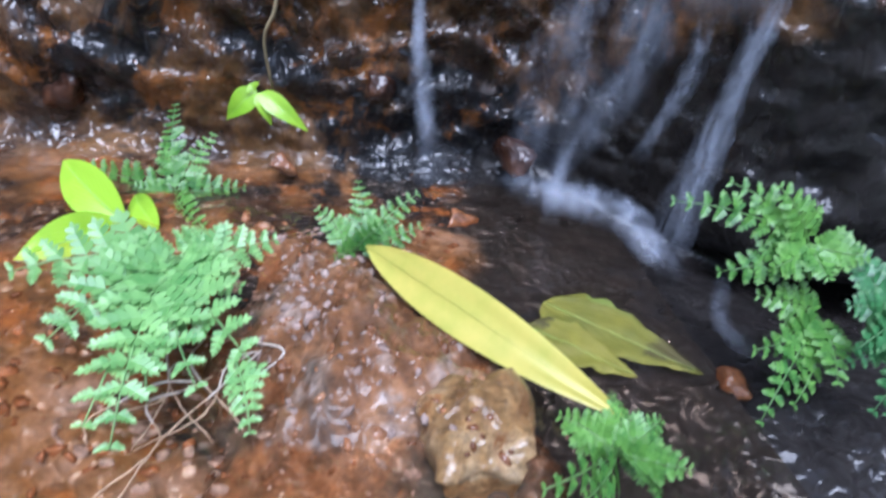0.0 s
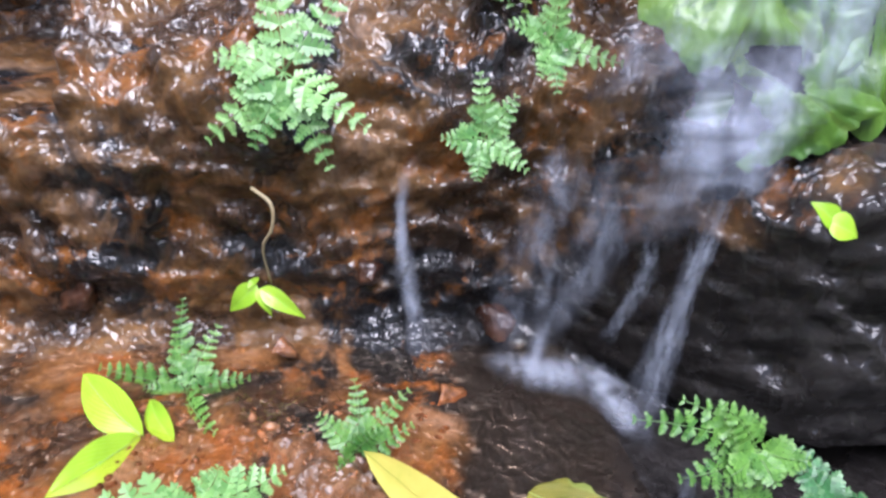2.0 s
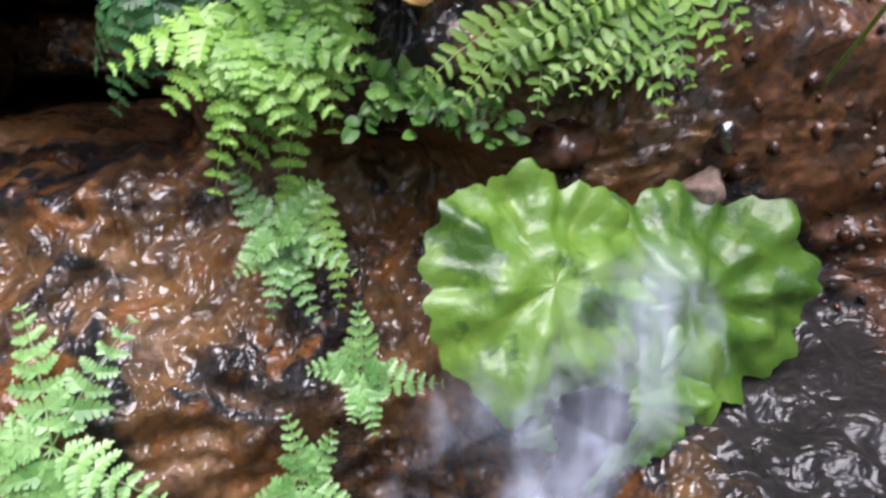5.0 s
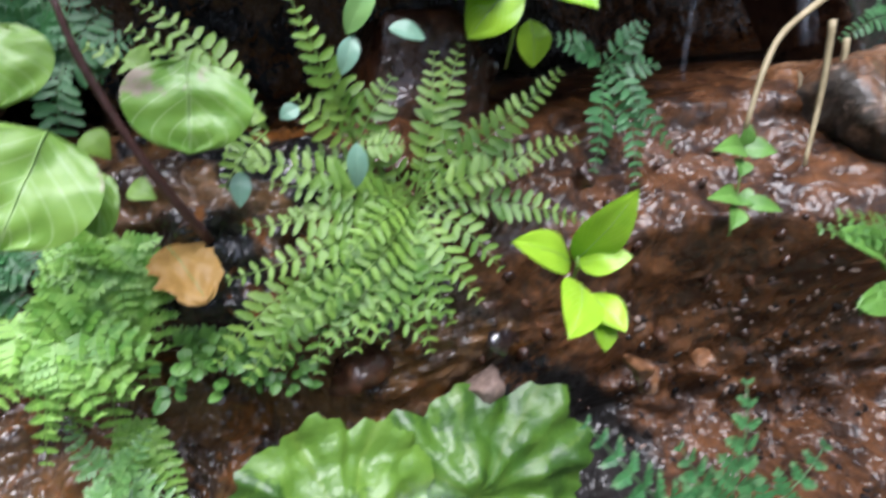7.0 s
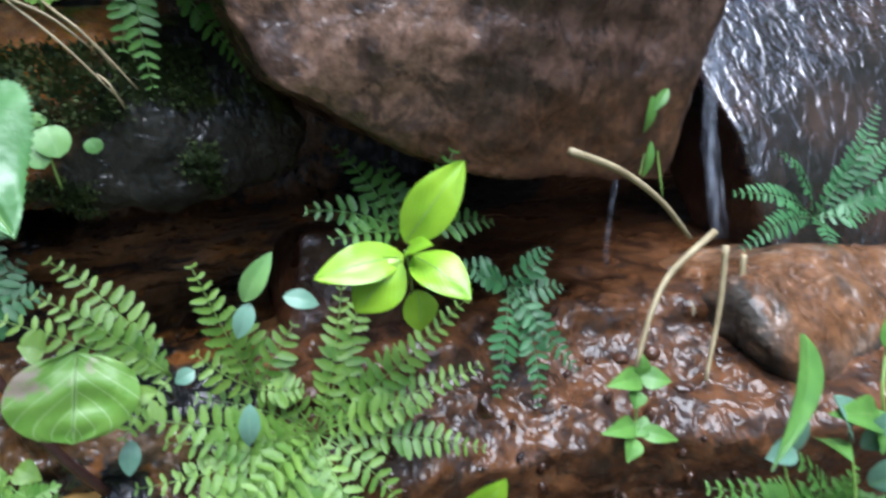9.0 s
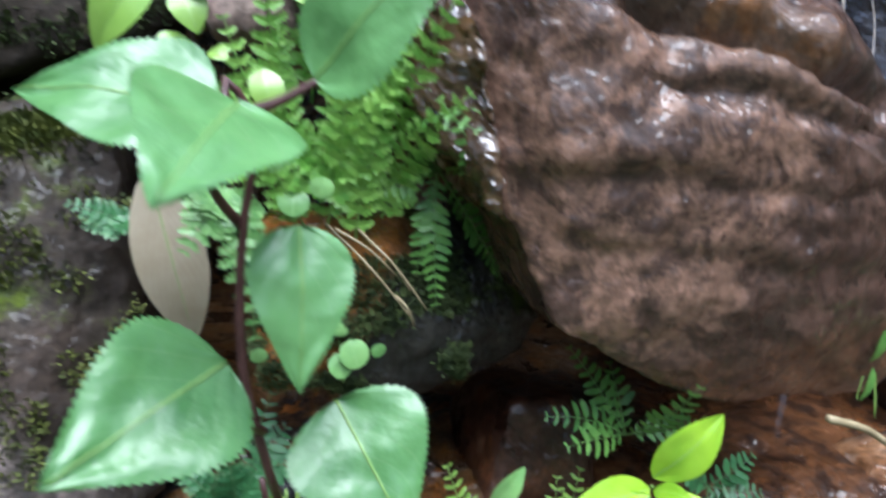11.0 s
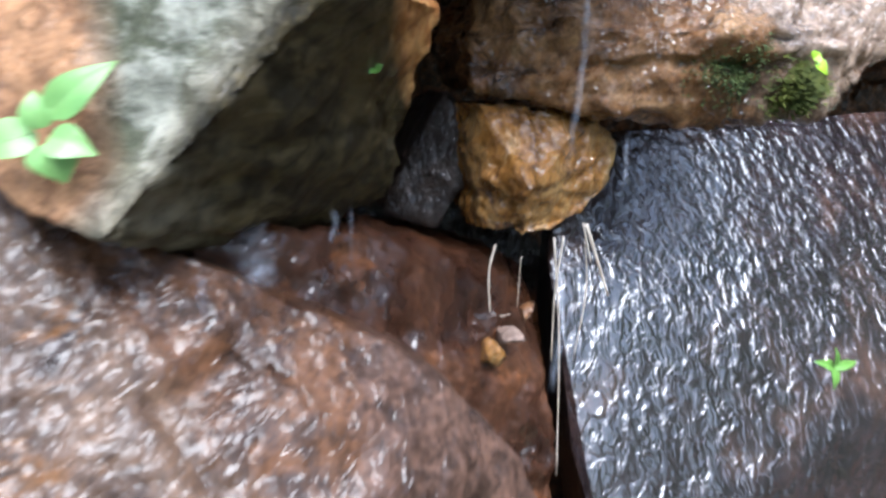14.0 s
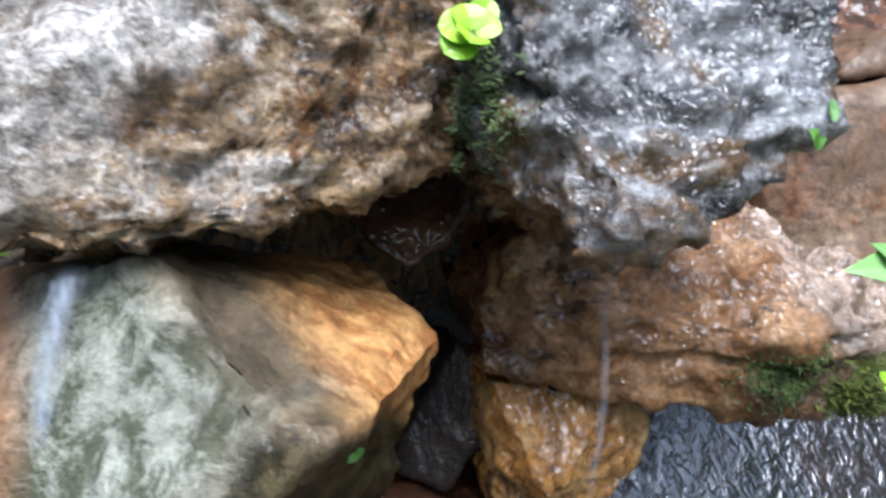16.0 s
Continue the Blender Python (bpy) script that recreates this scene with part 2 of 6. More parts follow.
M_STRIP = rock_mat("wet_rusty_seam", [(0.3, (0.02, 0.011, 0.006)), (0.5, (0.08, 0.042, 0.018)), (0.7, (0.17, 0.10, 0.05))], second=(0.15, 0.065, 0.02), scale=14, rough=0.3, wet=1.0, bump=0.9, film=0.02, film_scale=70, coat_ior=1.7, dry=0.8, coat_rough=0.06)
# pale side: the wet shine of the lit left face, put into the colour
M_SQUARE = rock_mat("damp_squared_stone", [(0.3, (0.014, 0.011, 0.009)), (0.5, (0.034, 0.026, 0.019)), (0.7, (0.075, 0.06, 0.046))], patch=(0.045, 0.032, 0.024), scale=9, rough=0.5, wet=0.25, bump=0.9, moss=0.22, side=((-1, 0, -0.6), 0.024, (0.25, 0.20, 0.18), (0.10, 0.085, 0.075)))
M_RED = rock_mat("wet_red_rock", [(0.34, (0.010, 0.004, 0.003)), (0.5, (0.036, 0.014, 0.007)), (0.66, (0.085, 0.036, 0.018))], second=(0.085, 0.032, 0.012), scale=10, rough=0.35, wet=0.8, bump=0.6, film=0.006, film_scale=60, coat_ior=1.5)
M_ORANGE = rock_mat("rusty_orange_rock", [(0.3, (0.05, 0.022, 0.010)), (0.5, (0.145, 0.065, 0.026)), (0.7, (0.26, 0.145, 0.075))],
                    patch=(0.050, 0.042, 0.034), patch_at=(0.49, 0.58), second=(0.23, 0.165, 0.125), scale=14, rough=0.35, wet=0.7, bump=0.8, film=0.008, film_scale=80)
M_YELLOW = rock_mat("wet_ochre_rock", [(0.3, (0.05, 0.02, 0.006)), (0.5, (0.22, 0.10, 0.022)), (0.7, (0.42, 0.27, 0.11))], second=(0.07, 0.03, 0.01), scale=16, rough=0.25, wet=1.0, bump=0.9, film=0.006, film_scale=110, coat_ior=1.6, stretch=(1.5, 1, 0.7))
M_MOSSY = rock_mat("mossy_dark_stone", [(0.3, (0.008, 0.006, 0.005)), (0.5, (0.020, 0.015, 0.010)), (0.7, (0.046, 0.035, 0.025))], scale=8, rough=0.7, wet=0.0, bump=0.9, moss=0.34)
M_DARKMOSS = rock_mat("dark_mossy_rock", [(0.36, (0.005, 0.005, 0.005)), (0.52, (0.016, 0.015, 0.012)), (0.66, (0.040, 0.037, 0.032))],
                      scale=12, rough=0.4, wet=0.75, film=0.006, film_scale=150, bump=1.0, moss=0.12, side=((-0.8, 0, 0.6), 0.015, (0.30, 0.115, 0.02)))
M_GREY = rock_mat("grey_layered_stone", [(0.38, (0.018, 0.016, 0.016)), (0.48, (0.13, 0.12, 0.115)), (0.60, (0.42, 0.41, 0.41))],
                  patch=(0.16, 0.095, 0.045), patch_at=(0.52, 0.58), second=(0.05, 0.043, 0.038), scale=15, rough=0.3, wet=1.0, bump=1.0, grain=80, stretch=(1, 1, 2.0), fine=0.016, film=0.0045, film_scale=200, coat_ior=1.6, coat_rough=0.13, dry=0.5)
M_LICHEN = rock_mat("lichen_covered_stone", [(0.3, (0.035, 0.03, 0.025)), (0.5, (0.10, 0.08, 0.065)), (0.7, (0.26, 0.25, 0.21))],
                    patch=(0.10, 0.045, 0.03), patch_at=(0.50, 0.60), second=(0.15, 0.17, 0.12), scale=14, rough=0.6, wet=0.15, bump=1.0, moss=0.05, fine=0.009)
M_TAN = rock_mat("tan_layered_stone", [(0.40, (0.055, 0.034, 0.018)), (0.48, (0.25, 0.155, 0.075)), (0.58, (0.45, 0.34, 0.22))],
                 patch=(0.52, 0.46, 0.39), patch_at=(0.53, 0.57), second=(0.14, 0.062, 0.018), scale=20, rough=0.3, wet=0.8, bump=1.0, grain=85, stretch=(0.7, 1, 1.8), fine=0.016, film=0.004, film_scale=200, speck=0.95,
                 # first side: sky highlights on the upper left, put into the colour; second: ochre lower edge
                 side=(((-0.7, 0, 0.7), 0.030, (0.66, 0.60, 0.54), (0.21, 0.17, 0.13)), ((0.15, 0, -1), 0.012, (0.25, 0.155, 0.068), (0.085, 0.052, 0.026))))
M_SMOOTH = rock_mat("smooth_tan_boulder", [(0.36, (0.060, 0.034, 0.018)), (0.5, (0.105, 0.062, 0.036)), (0.64, (0.17, 0.115, 0.075))], second=(0.12, 0.055, 0.025), scale=9, rough=0.45, wet=0.25, bump=0.6, fine=0.005, film=0.004)
M_DRIP = rock_mat("dripping_brown_stone", [(0.38, (0.038, 0.018, 0.008)), (0.5, (0.16, 0.074, 0.026)), (0.63, (0.29, 0.165, 0.078))],
                  second=(0.055, 0.027, 0.011), scale=12, rough=0.3, wet=0.9, bump=0.9, grain=75, film=0.009, film_scale=120, coat_ior=1.6, dry=0.15, side=((1, 0, 0.1), 0.035, (0.26, 0.185, 0.135), (0.115, 0.07, 0.042)))
M_WHITE = rock_mat("pale_block_stone", [(0.3, (0.022, 0.017, 0.010)), (0.5, (0.070, 0.052, 0.030)), (0.7, (0.14, 0.105, 0.062))],
                   patch=(0.09, 0.06, 0.03), patch_at=(0.52, 0.60), scale=12, rough=0.5, wet=0.22, bump=0.9, film_scale=70, film=0.006, ragged_line=0.013, speck=0.5,
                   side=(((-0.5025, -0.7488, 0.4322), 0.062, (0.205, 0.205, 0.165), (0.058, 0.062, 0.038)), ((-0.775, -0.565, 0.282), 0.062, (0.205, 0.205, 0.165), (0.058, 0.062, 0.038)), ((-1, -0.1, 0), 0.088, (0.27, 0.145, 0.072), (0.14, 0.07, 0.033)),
                         # the dark olive facet here is the underside: stain, with its shade painted in
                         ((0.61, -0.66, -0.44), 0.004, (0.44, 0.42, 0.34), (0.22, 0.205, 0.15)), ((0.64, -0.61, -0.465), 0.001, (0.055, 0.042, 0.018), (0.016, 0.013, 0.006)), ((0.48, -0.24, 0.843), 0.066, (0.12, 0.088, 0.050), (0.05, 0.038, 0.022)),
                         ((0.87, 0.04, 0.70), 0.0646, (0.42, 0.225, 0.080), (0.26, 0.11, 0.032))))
M_SLOPE = rock_mat("black_wet_slab", [(0.3, (0.006, 0.005, 0.006)), (0.5, (0.016, 0.012, 0.014)), (0.66, (0.050, 0.028, 0.022))], scale=10, rough=0.15, wet=1.0, bump=0.3, grain=34, fine=0.005, film=0.0050, film_scale=56, coat_ior=2.0, dry=1.0, coat_rough=0.18, film_way=(1.2, 1, 0.9), film_detail=3.0)
M_DARKWET = rock_mat("dark_wet_stone", [(0.3, (0.005, 0.004, 0.004)), (0.5, (0.014, 0.010, 0.009)), (0.7, (0.034, 0.022, 0.016))], scale=14, rough=0.4, wet=0.7, bump=0.9, film=0.006, film_scale=130)
M_PEBBLE = rock_mat("wet_pebble", [(0.3, (0.05, 0.02, 0.01)), (0.5, (0.16, 0.065, 0.025)), (0.7, (0.27, 0.16, 0.09))], scale=16, rough=0.25, wet=0.8, bump=0.5, film=0.006)
M_TANSTONE = rock_mat("tan_granular_stone", [(0.36, (0.11, 0.052, 0.018)), (0.5, (0.25, 0.145, 0.055)), (0.64, (0.40, 0.29, 0.16))], second=(0.20, 0.085, 0.025), scale=22, rough=0.4, wet=0.7, bump=1.0, grain=90, film=0.008, film_scale=70)
M_PINK = rock_mat("dry_pink_stone", [(0.3, (0.10, 0.065, 0.05)), (0.5, (0.19, 0.135, 0.11)), (0.7, (0.27, 0.21, 0.175))], scale=12, rough=0.7, wet=0.0, bump=0.5)
M_FERN = leaf_mat("fern_green", (0.045, 0.14, 0.025), (0.16, 0.34, 0.06), vamt=0.1, rough=0.4)
M_FERN_L = leaf_mat("pale_fern_green", (0.085, 0.23, 0.055), (0.26, 0.47, 0.15), vamt=0.1, rough=0.35)
M_FERN_Y = leaf_mat("yellow_fern_green", (0.08, 0.19, 0.02), (0.23, 0.38, 0.06), vamt=0.1, rough=0.4)
M_FERN_B = leaf_mat("bright_fern_green", (0.13, 0.33, 0.04), (0.33, 0.58, 0.11), vamt=0.1, rough=0.4)
M_FERN_D = leaf_mat("dark_fern_green", (0.025, 0.10, 0.03), (0.08, 0.24, 0.08), vamt=0.1, rough=0.4)
M_SEEDLING = leaf_mat("seedling_leaf", (0.16, 0.36, 0.01), (0.34, 0.55, 0.03), rough=0.25, vamt=0.12)
M_NETTLE = leaf_mat("toothed_leaf", (0.055, 0.175, 0.038), (0.15, 0.33, 0.105), rough=0.38, vfreq=5, vslope=0.5, vamt=0.22, vein=(0.22, 0.36, 0.16), spec=0.9, vbump=0.22, quilt=2.0)
M_ROUND = leaf_mat("round_leaf", (0.12, 0.30, 0.03), (0.26, 0.44, 0.08), rough=0.3, spots=(0.42, 0.34, 0.25), spot_at=0.59, vfreq=5)
M_BIGLEAF = leaf_mat("wet_broad_leaf", (0.045, 0.125, 0.012), (0.15, 0.28, 0.035), rough=0.40, vfreq=1, vslope=0.0, vamt=0.10, vein=(0.34, 0.36, 0.06), spec=0.7, vbump=0.14, quilt=6.0, spots=(0.045, 0.115, 0.014), spot_at=0.55)
M_YELLOW_LEAF = leaf_mat("yellowing_leaf", (0.34, 0.37, 0.055), (0.60, 0.50, 0.11), rough=0.40, vamt=0.0, vbump=0.03, vein=(0.5, 0.5, 0.1))
M_SUNKEN = leaf_mat("sunken_leaf_olive", (0.07, 0.095, 0.012), (0.17, 0.19, 0.030), rough=0.6, spec=0.3, spots=(0.04, 0.045, 0.012), spot_at=0.55, vamt=0.05, trans=0.1)
M_BLUISH = leaf_mat("bluish_leaf", (0.10, 0.22, 0.14), (0.20, 0.36, 0.26), rough=0.3, vamt=0.1)
M_DEADLEAF = leaf_mat("dead_leaf", (0.30, 0.15, 0.03), (0.46, 0.28, 0.08), rough=0.5, spots=(0.08, 0.04, 0.015), spot_at=0.66, vamt=0.15, vein=(0.3, 0.2, 0.08))
M_DRYLEAF = leaf_mat("dry_tan_leaf", (0.30, 0.24, 0.15), (0.42, 0.36, 0.26), rough=0.6, vamt=0.1)
M_STEM_G = plain_mat("green_stem", (0.12, 0.22, 0.03), (0.22, 0.34, 0.08), rough=0.45)
M_STEM_R = plain_mat("dark_red_stem", (0.035, 0.014, 0.012), (0.09, 0.04, 0.035), rough=0.4)
M_STEM_T = plain_mat("tan_dry_stem", (0.18, 0.14, 0.07), (0.34, 0.28, 0.16), rough=0.6)
M_RIB = plain_mat("pale_leaf_rib", (0.13, 0.25, 0.05), (0.22, 0.34, 0.09), rough=0.4)
M_ROOT = plain_mat("pale_root", (0.25, 0.20, 0.15), (0.50, 0.44, 0.37), rough=0.4, wet=0.6)
M_MOSS = plain_mat("moss_tufts", (0.012, 0.026, 0.005), (0.06, 0.085, 0.012), scale=120, rough=0.8)
M_WATER = water_mat("falling_water", 0.30, scale=75, stretch=(4, 4, 0.30))
M_VEIL = water_mat("water_veil", 0.27, scale=30, stretch=(2.2, 2.2, 0.5))
M_SPRAY = water_mat("splashing_water", 0.18, scale=34, stretch=(1.6, 1.6, 0.6))
M_BACK = plain_mat("overgrown_bank_earth", (0.055, 0.065, 0.034), (0.13, 0.14, 0.085), scale=6, rough=0.9)


# ---- builders ----
def mesh_ob(name, bm, material, parent=None, smooth=True):
    me = bpy.data.meshes.new(name)
    bm.to_mesh(me)
    bm.free()
    me.materials.append(material)
    if smooth:
        me.polygons.foreach_set("use_smooth", [True] * len(me.polygons))
    ob = new(name, me)
    if parent is not None:
        ob.parent = parent
    return ob


def part(name, bm, material, parent, label=""):
    ob = mesh_ob(name, bm, material, parent)
    if parent is not None and parent.type == "EMPTY":
        ob.matrix_parent_inverse = Matrix.Translation(-parent.location)
    return tagged(ob, label)


def thing(name, at, label, category, group="", kind=""):
    e = new(name)
    e.location = at
    e.empty_display_size = 0.01
    return tagged(e, label, category, group, kind)


def step(a, b, v):
    t = min(1.0, max(0.0, (v - a) / (b - a)))
    return t * t * (3 - 2 * t)


SURFACES = []


def keep_surface(bm, at=Vector()):
    """Remembers a stone's skin, so that plants can be set on it and not in it."""
    SURFACES.append((BVHTree.FromBMesh(bm), Vector(at)))


# open places before the wall, by height, from which the plants are set on the stones
STANDS = [(0.20, (-0.04, 0.02, 0.37)), (0.42, (-0.03, 0.05, 0.53)), (0.65, (0.14, 0.02, 0.76)), (0.95, (0.05, 0.07, 1.03)), (1.30, (0.36, 0.12, 1.37))]


def free(p, clear=0.006):
    """The place p, or the place before the rock where p would lie inside it."""
    p = Vector(p)
    way = Vector()
    for (z0, e0), (z1, e1) in zip(STANDS, STANDS[1:]):
        if p.z <= z1 or z1 == STANDS[-1][0]:
            k = min(1, max(0, (p.z - z0) / (z1 - z0)))
            way = (p - Vector(e0).lerp(Vector(e1), k)).normalized()
            break
    best = None
    for tree, at in SURFACES:
        hit, _, _, d = tree.ray_cast(p - way * 0.16 - at, way, 0.16 + clear)
        if hit is not None and (best is None or d < best):
            best = d
    return p if best is None else p + way * (best - 0.16 - clear)


def fbm(p, octaves=4):
    v, a = 0.0, 1.0
    for _ in range(octaves):
        v += a * noise.noise(p)
        p = p * 2.07
        a *= 0.5
    return v


def ridged(p, octaves=4):
    v, a = 0.0, 1.0
    for _ in range(octaves):
        v += a * (0.5 - abs(noise.noise(p)) * 1.6)
        p = p * 2.1
        a *= 0.5
    return v


def rock(name, corners, material, label, category="rock", deep=0.12, push=(0, 1, 0.0), shrink=0.85, rough=0.012, freq=12.0, layers=0.0, size=0.012, soft=3, seed=0, kind="", group="", cuts=(), origin=None):
    """A stone: the hull of its front corners and of the same corners set back, rounded and worn; layers adds bedding steps."""
    c = Vector(origin) if origin else sum((Vector(p) for p in corners), Vector()) / len(corners)
    bm = bmesh.new()
    for p in corners:
        bm.verts.new(Vector(p) - c)
    for p in corners:
        bm.verts.new((Vector(p) - c) * shrink + Vector(push) * deep)
    res = bmesh.ops.convex_hull(bm, input=bm.verts[:])
    drop = [g for g in res["geom_interior"] if isinstance(g, bmesh.types.BMVert)] + [v for v in bm.verts if not v.link_faces]
    bmesh.ops.delete(bm, geom=list(set(drop)), context="VERTS")
    for _ in range(6):
        big = [e for e in bm.edges if e.calc_length() > size * 1.6]
        if not big:
            break
        bmesh.ops.subdivide_edges(bm, edges=big, cuts=1, use_grid_fill=True)
        bmesh.ops.triangulate(bm, faces=[f for f in bm.faces if len(f.verts) > 3])
    for _ in range(soft):
        bmesh.ops.smooth_vert(bm, verts=bm.verts[:], factor=0.5, use_axis_x=True, use_axis_y=True, use_axis_z=True)
    bm.normal_update()
    off = Vector((seed * 3.7, seed * 1.3, seed * 2.1))
    moves = []
    for v in bm.verts:
        q = v.co + off
        d = rough * (0.9 * fbm(q * freq, 3) + 0.55 * ridged(q * freq * 2.3, 4) + 0.22 * fbm(q * freq * 7, 2))
        if layers:
            w = q.z * 60 + 1.5 * fbm(q * 7, 2)
            d += layers * (abs((w % 2.0) - 1.0) - 0.5) * (0.5 + 0.5 * noise.noise(q * 9))
        for p1, p2, depth, width, drop in cuts:
            a, b = Vector(p1) - c, Vector(p2) - c
            run = b - a
            k = (v.co - a).dot(run) / run.length_squared
            if -0.15 < k < 1.15 and v.normal.y < 0.35:
                side = run.cross(Vector((0, 1, 0))).normalized()
                h = (v.co - a).dot(side) + 0.010 * fbm(q * 18, 3)
                fade = step(-0.15, 0.05, k) * (1 - step(0.95, 1.15, k))
                d -= fade * (depth * math.exp(-(h / width) ** 2) + drop * step(0, width * 2, h) * (1 - step(0.03, 0.09, h)))
        moves.append(v.normal * d)
    for v, d in zip(bm.verts, moves):
        v.co += d
    keep_surface(bm, c)
    ob = mesh_ob(name, bm, material)
    ob.location = c
    return tagged(ob, label, category, group, kind)


def curve_points(pts, n):
    """A smooth line through the points."""
    pts = [Vector(p) for p in pts]
    if len(pts) == 2:
        return [pts[0].lerp(pts[1], i / (n - 1)) for i in range(n)]
    ext = [pts[0] * 2 - pts[1], *pts, pts[-1] * 2 - pts[-2]]
    out = []
    for i in range(n):
        u = i / (n - 1) * (len(pts) - 1)
        k = min(int(u), len(pts) - 2)
        t = u - k
        a, b, c, d = ext[k:k + 4]
        out.append(0.5 * ((2 * b) + (c - a) * t + (2 * a - 5 * b + 4 * c - d) * t * t + (3 * b - a - 3 * c + d) * t ** 3))
    return out


def tube(bm, pts, r0, r1, n=16, sides=6, knots=0.0):
    line = curve_points(pts, n)
    rings = []
    for i, p in enumerate(line):
        d = (line[min(i + 1, n - 1)] - line[max(i - 1, 0)]).normalized()
        a = d.cross(Vector((0.3, 1, 0.2))).normalized()
        b = d.cross(a)
        r = r0 + (r1 - r0) * i / (n - 1)
        r *= 1 + knots * noise.noise(p * 90)
        rings.append([bm.verts.new(p + (a * math.cos(k * math.tau / sides) + b * math.sin(k * math.tau / sides)) * r) for k in range(sides)])
    for ra, rb in zip(rings, rings[1:]):
        for k in range(sides):
            bm.faces.new((ra[k], ra[(k + 1) % sides], rb[(k + 1) % sides], rb[k]))
    bm.faces.new(rings[0][::-1])
    bm.faces.new(rings[-1])


def blade(bm, base, tip, width, normal=(0, -0.85, 0.5), shape="ovate", bow=0.1, fold=0.15, teeth=0, wave=0.0, nu=8, nv=18, thick=0.0004, seed=0, ragged=0.0):
    """A leaf blade from base to tip: outline by shape, folded along the midrib, bowed along its length; two skins."""
    base, tip = free(base, 0.003), free(tip, 0.008)
    along = tip - base
    ln = along.length
    y = along / ln
    z = Vector(normal)
    z = (z - y * z.dot(y)).normalized()
    x = y.cross(z)
    uvl = bm.loops.layers.uv.verify()
    rows = []
    for skin in (0, 1):
        grid = []
        for j in range(nv + 1):
            v = j / nv
            if shape == "ovate":
                w = (math.sin(math.pi * v ** 0.62) ** 0.9) * (1 - 0.25 * v)
            elif shape == "lance":
                w = math.sin(math.pi * v ** 0.85) ** 0.8
            elif shape == "round":
                w = math.sqrt(max(0, 1 - (2 * v - 1) ** 2)) * (1.05 - 0.1 * v)
            else:
                w = math.sin(math.pi * v ** 0.5) ** 0.8
            w = max(w, 0.012) * width / 2
            row = []
            for i in range(-nu, nu + 1):
                u = i / nu
                ww = w
                if teeth and abs(i) == nu and 0 < j < nv:
                    ww = w * (1.0 + 0.034 * ((j * teeth % 2) * 2 - 1))
                ww *= 1 + ragged * (noise.noise(Vector((i / abs(i) * 3.0 if i else 0.0, v * 7.0, seed))) + 0.5 * noise.noise(Vector((i / abs(i) * 3.0 if i else 0.0, v * 19.0, seed)))) * abs(u)
                h = fold * abs(u) * w + bow * ln * math.sin(math.pi * v) + wave * width * noise.noise(Vector((u * (1.6 + 6 * wave) + seed * 5, v * (3.2 + 14 * wave), seed)))
                p = base + y * (v * ln) + x * (u * ww) + z * (h - skin * thick)
                row.append((bm.verts.new(p), (u, v)))
            grid.append(row)
        for j in range(nv):
            for i in range(2 * nu):
                q = [grid[j][i], grid[j][i + 1], grid[j + 1][i + 1], grid[j + 1][i]]
                if skin:
                    q = q[::-1]
                f = bm.faces.new([a for a, _ in q])
                for lp, (_, t) in zip(f.loops, q):
                    lp[uvl].uv = t
        rows.append(grid)
    return [row[nu][0].co + z * 0.0002 for row in rows[0]]


def lobed_leaflet(bm, uvl, q, ax, ay, nz, L, rnd):
    """A leaflet cut into blunt lobes on both sides of its rib, shorter towards its tip."""
    def at(a, b):
        return q + ax * (a * L) + ay * (b * L) + nz * (0.06 * L * abs(b) * 4 - 0.12 * L * a * a)
    for t in (-1, 1):
        for k, a in enumerate((0.10, 0.31, 0.52, 0.72)):
            r = 0.36 * (1 - 0.62 * a) * rnd.uniform(0.85, 1.12)
            w = 0.098 * (1 - 0.30 * a)
            f = 0.38 * r
            shape = [(a - w, 0), (a - w * 0.7 + f * 0.55, t * r * 0.65), (a + f * 0.8, t * r), (a + w * 0.9 + f, t * r * 0.85), (a + w * 1.25 + f * 0.4, t * r * 0.35), (a + w * 1.15, 0)]
            fc = bm.faces.new([bm.verts.new(at(*c)) for c in (shape if t > 0 else shape[::-1])])
            for lp in fc.loops:
                lp[uvl].uv = (0.3 * t, a)
    tip = [(0.70, -0.05), (0.88, -0.075), (1.0, 0), (0.88, 0.075), (0.70, 0.05), (0.0, 0.03), (0.0, -0.03)]
    fc = bm.faces.new([bm.verts.new(at(*c)) for c in tip])
    for lp in fc.loops:
        lp[uvl].uv = (0.1, 0.5)


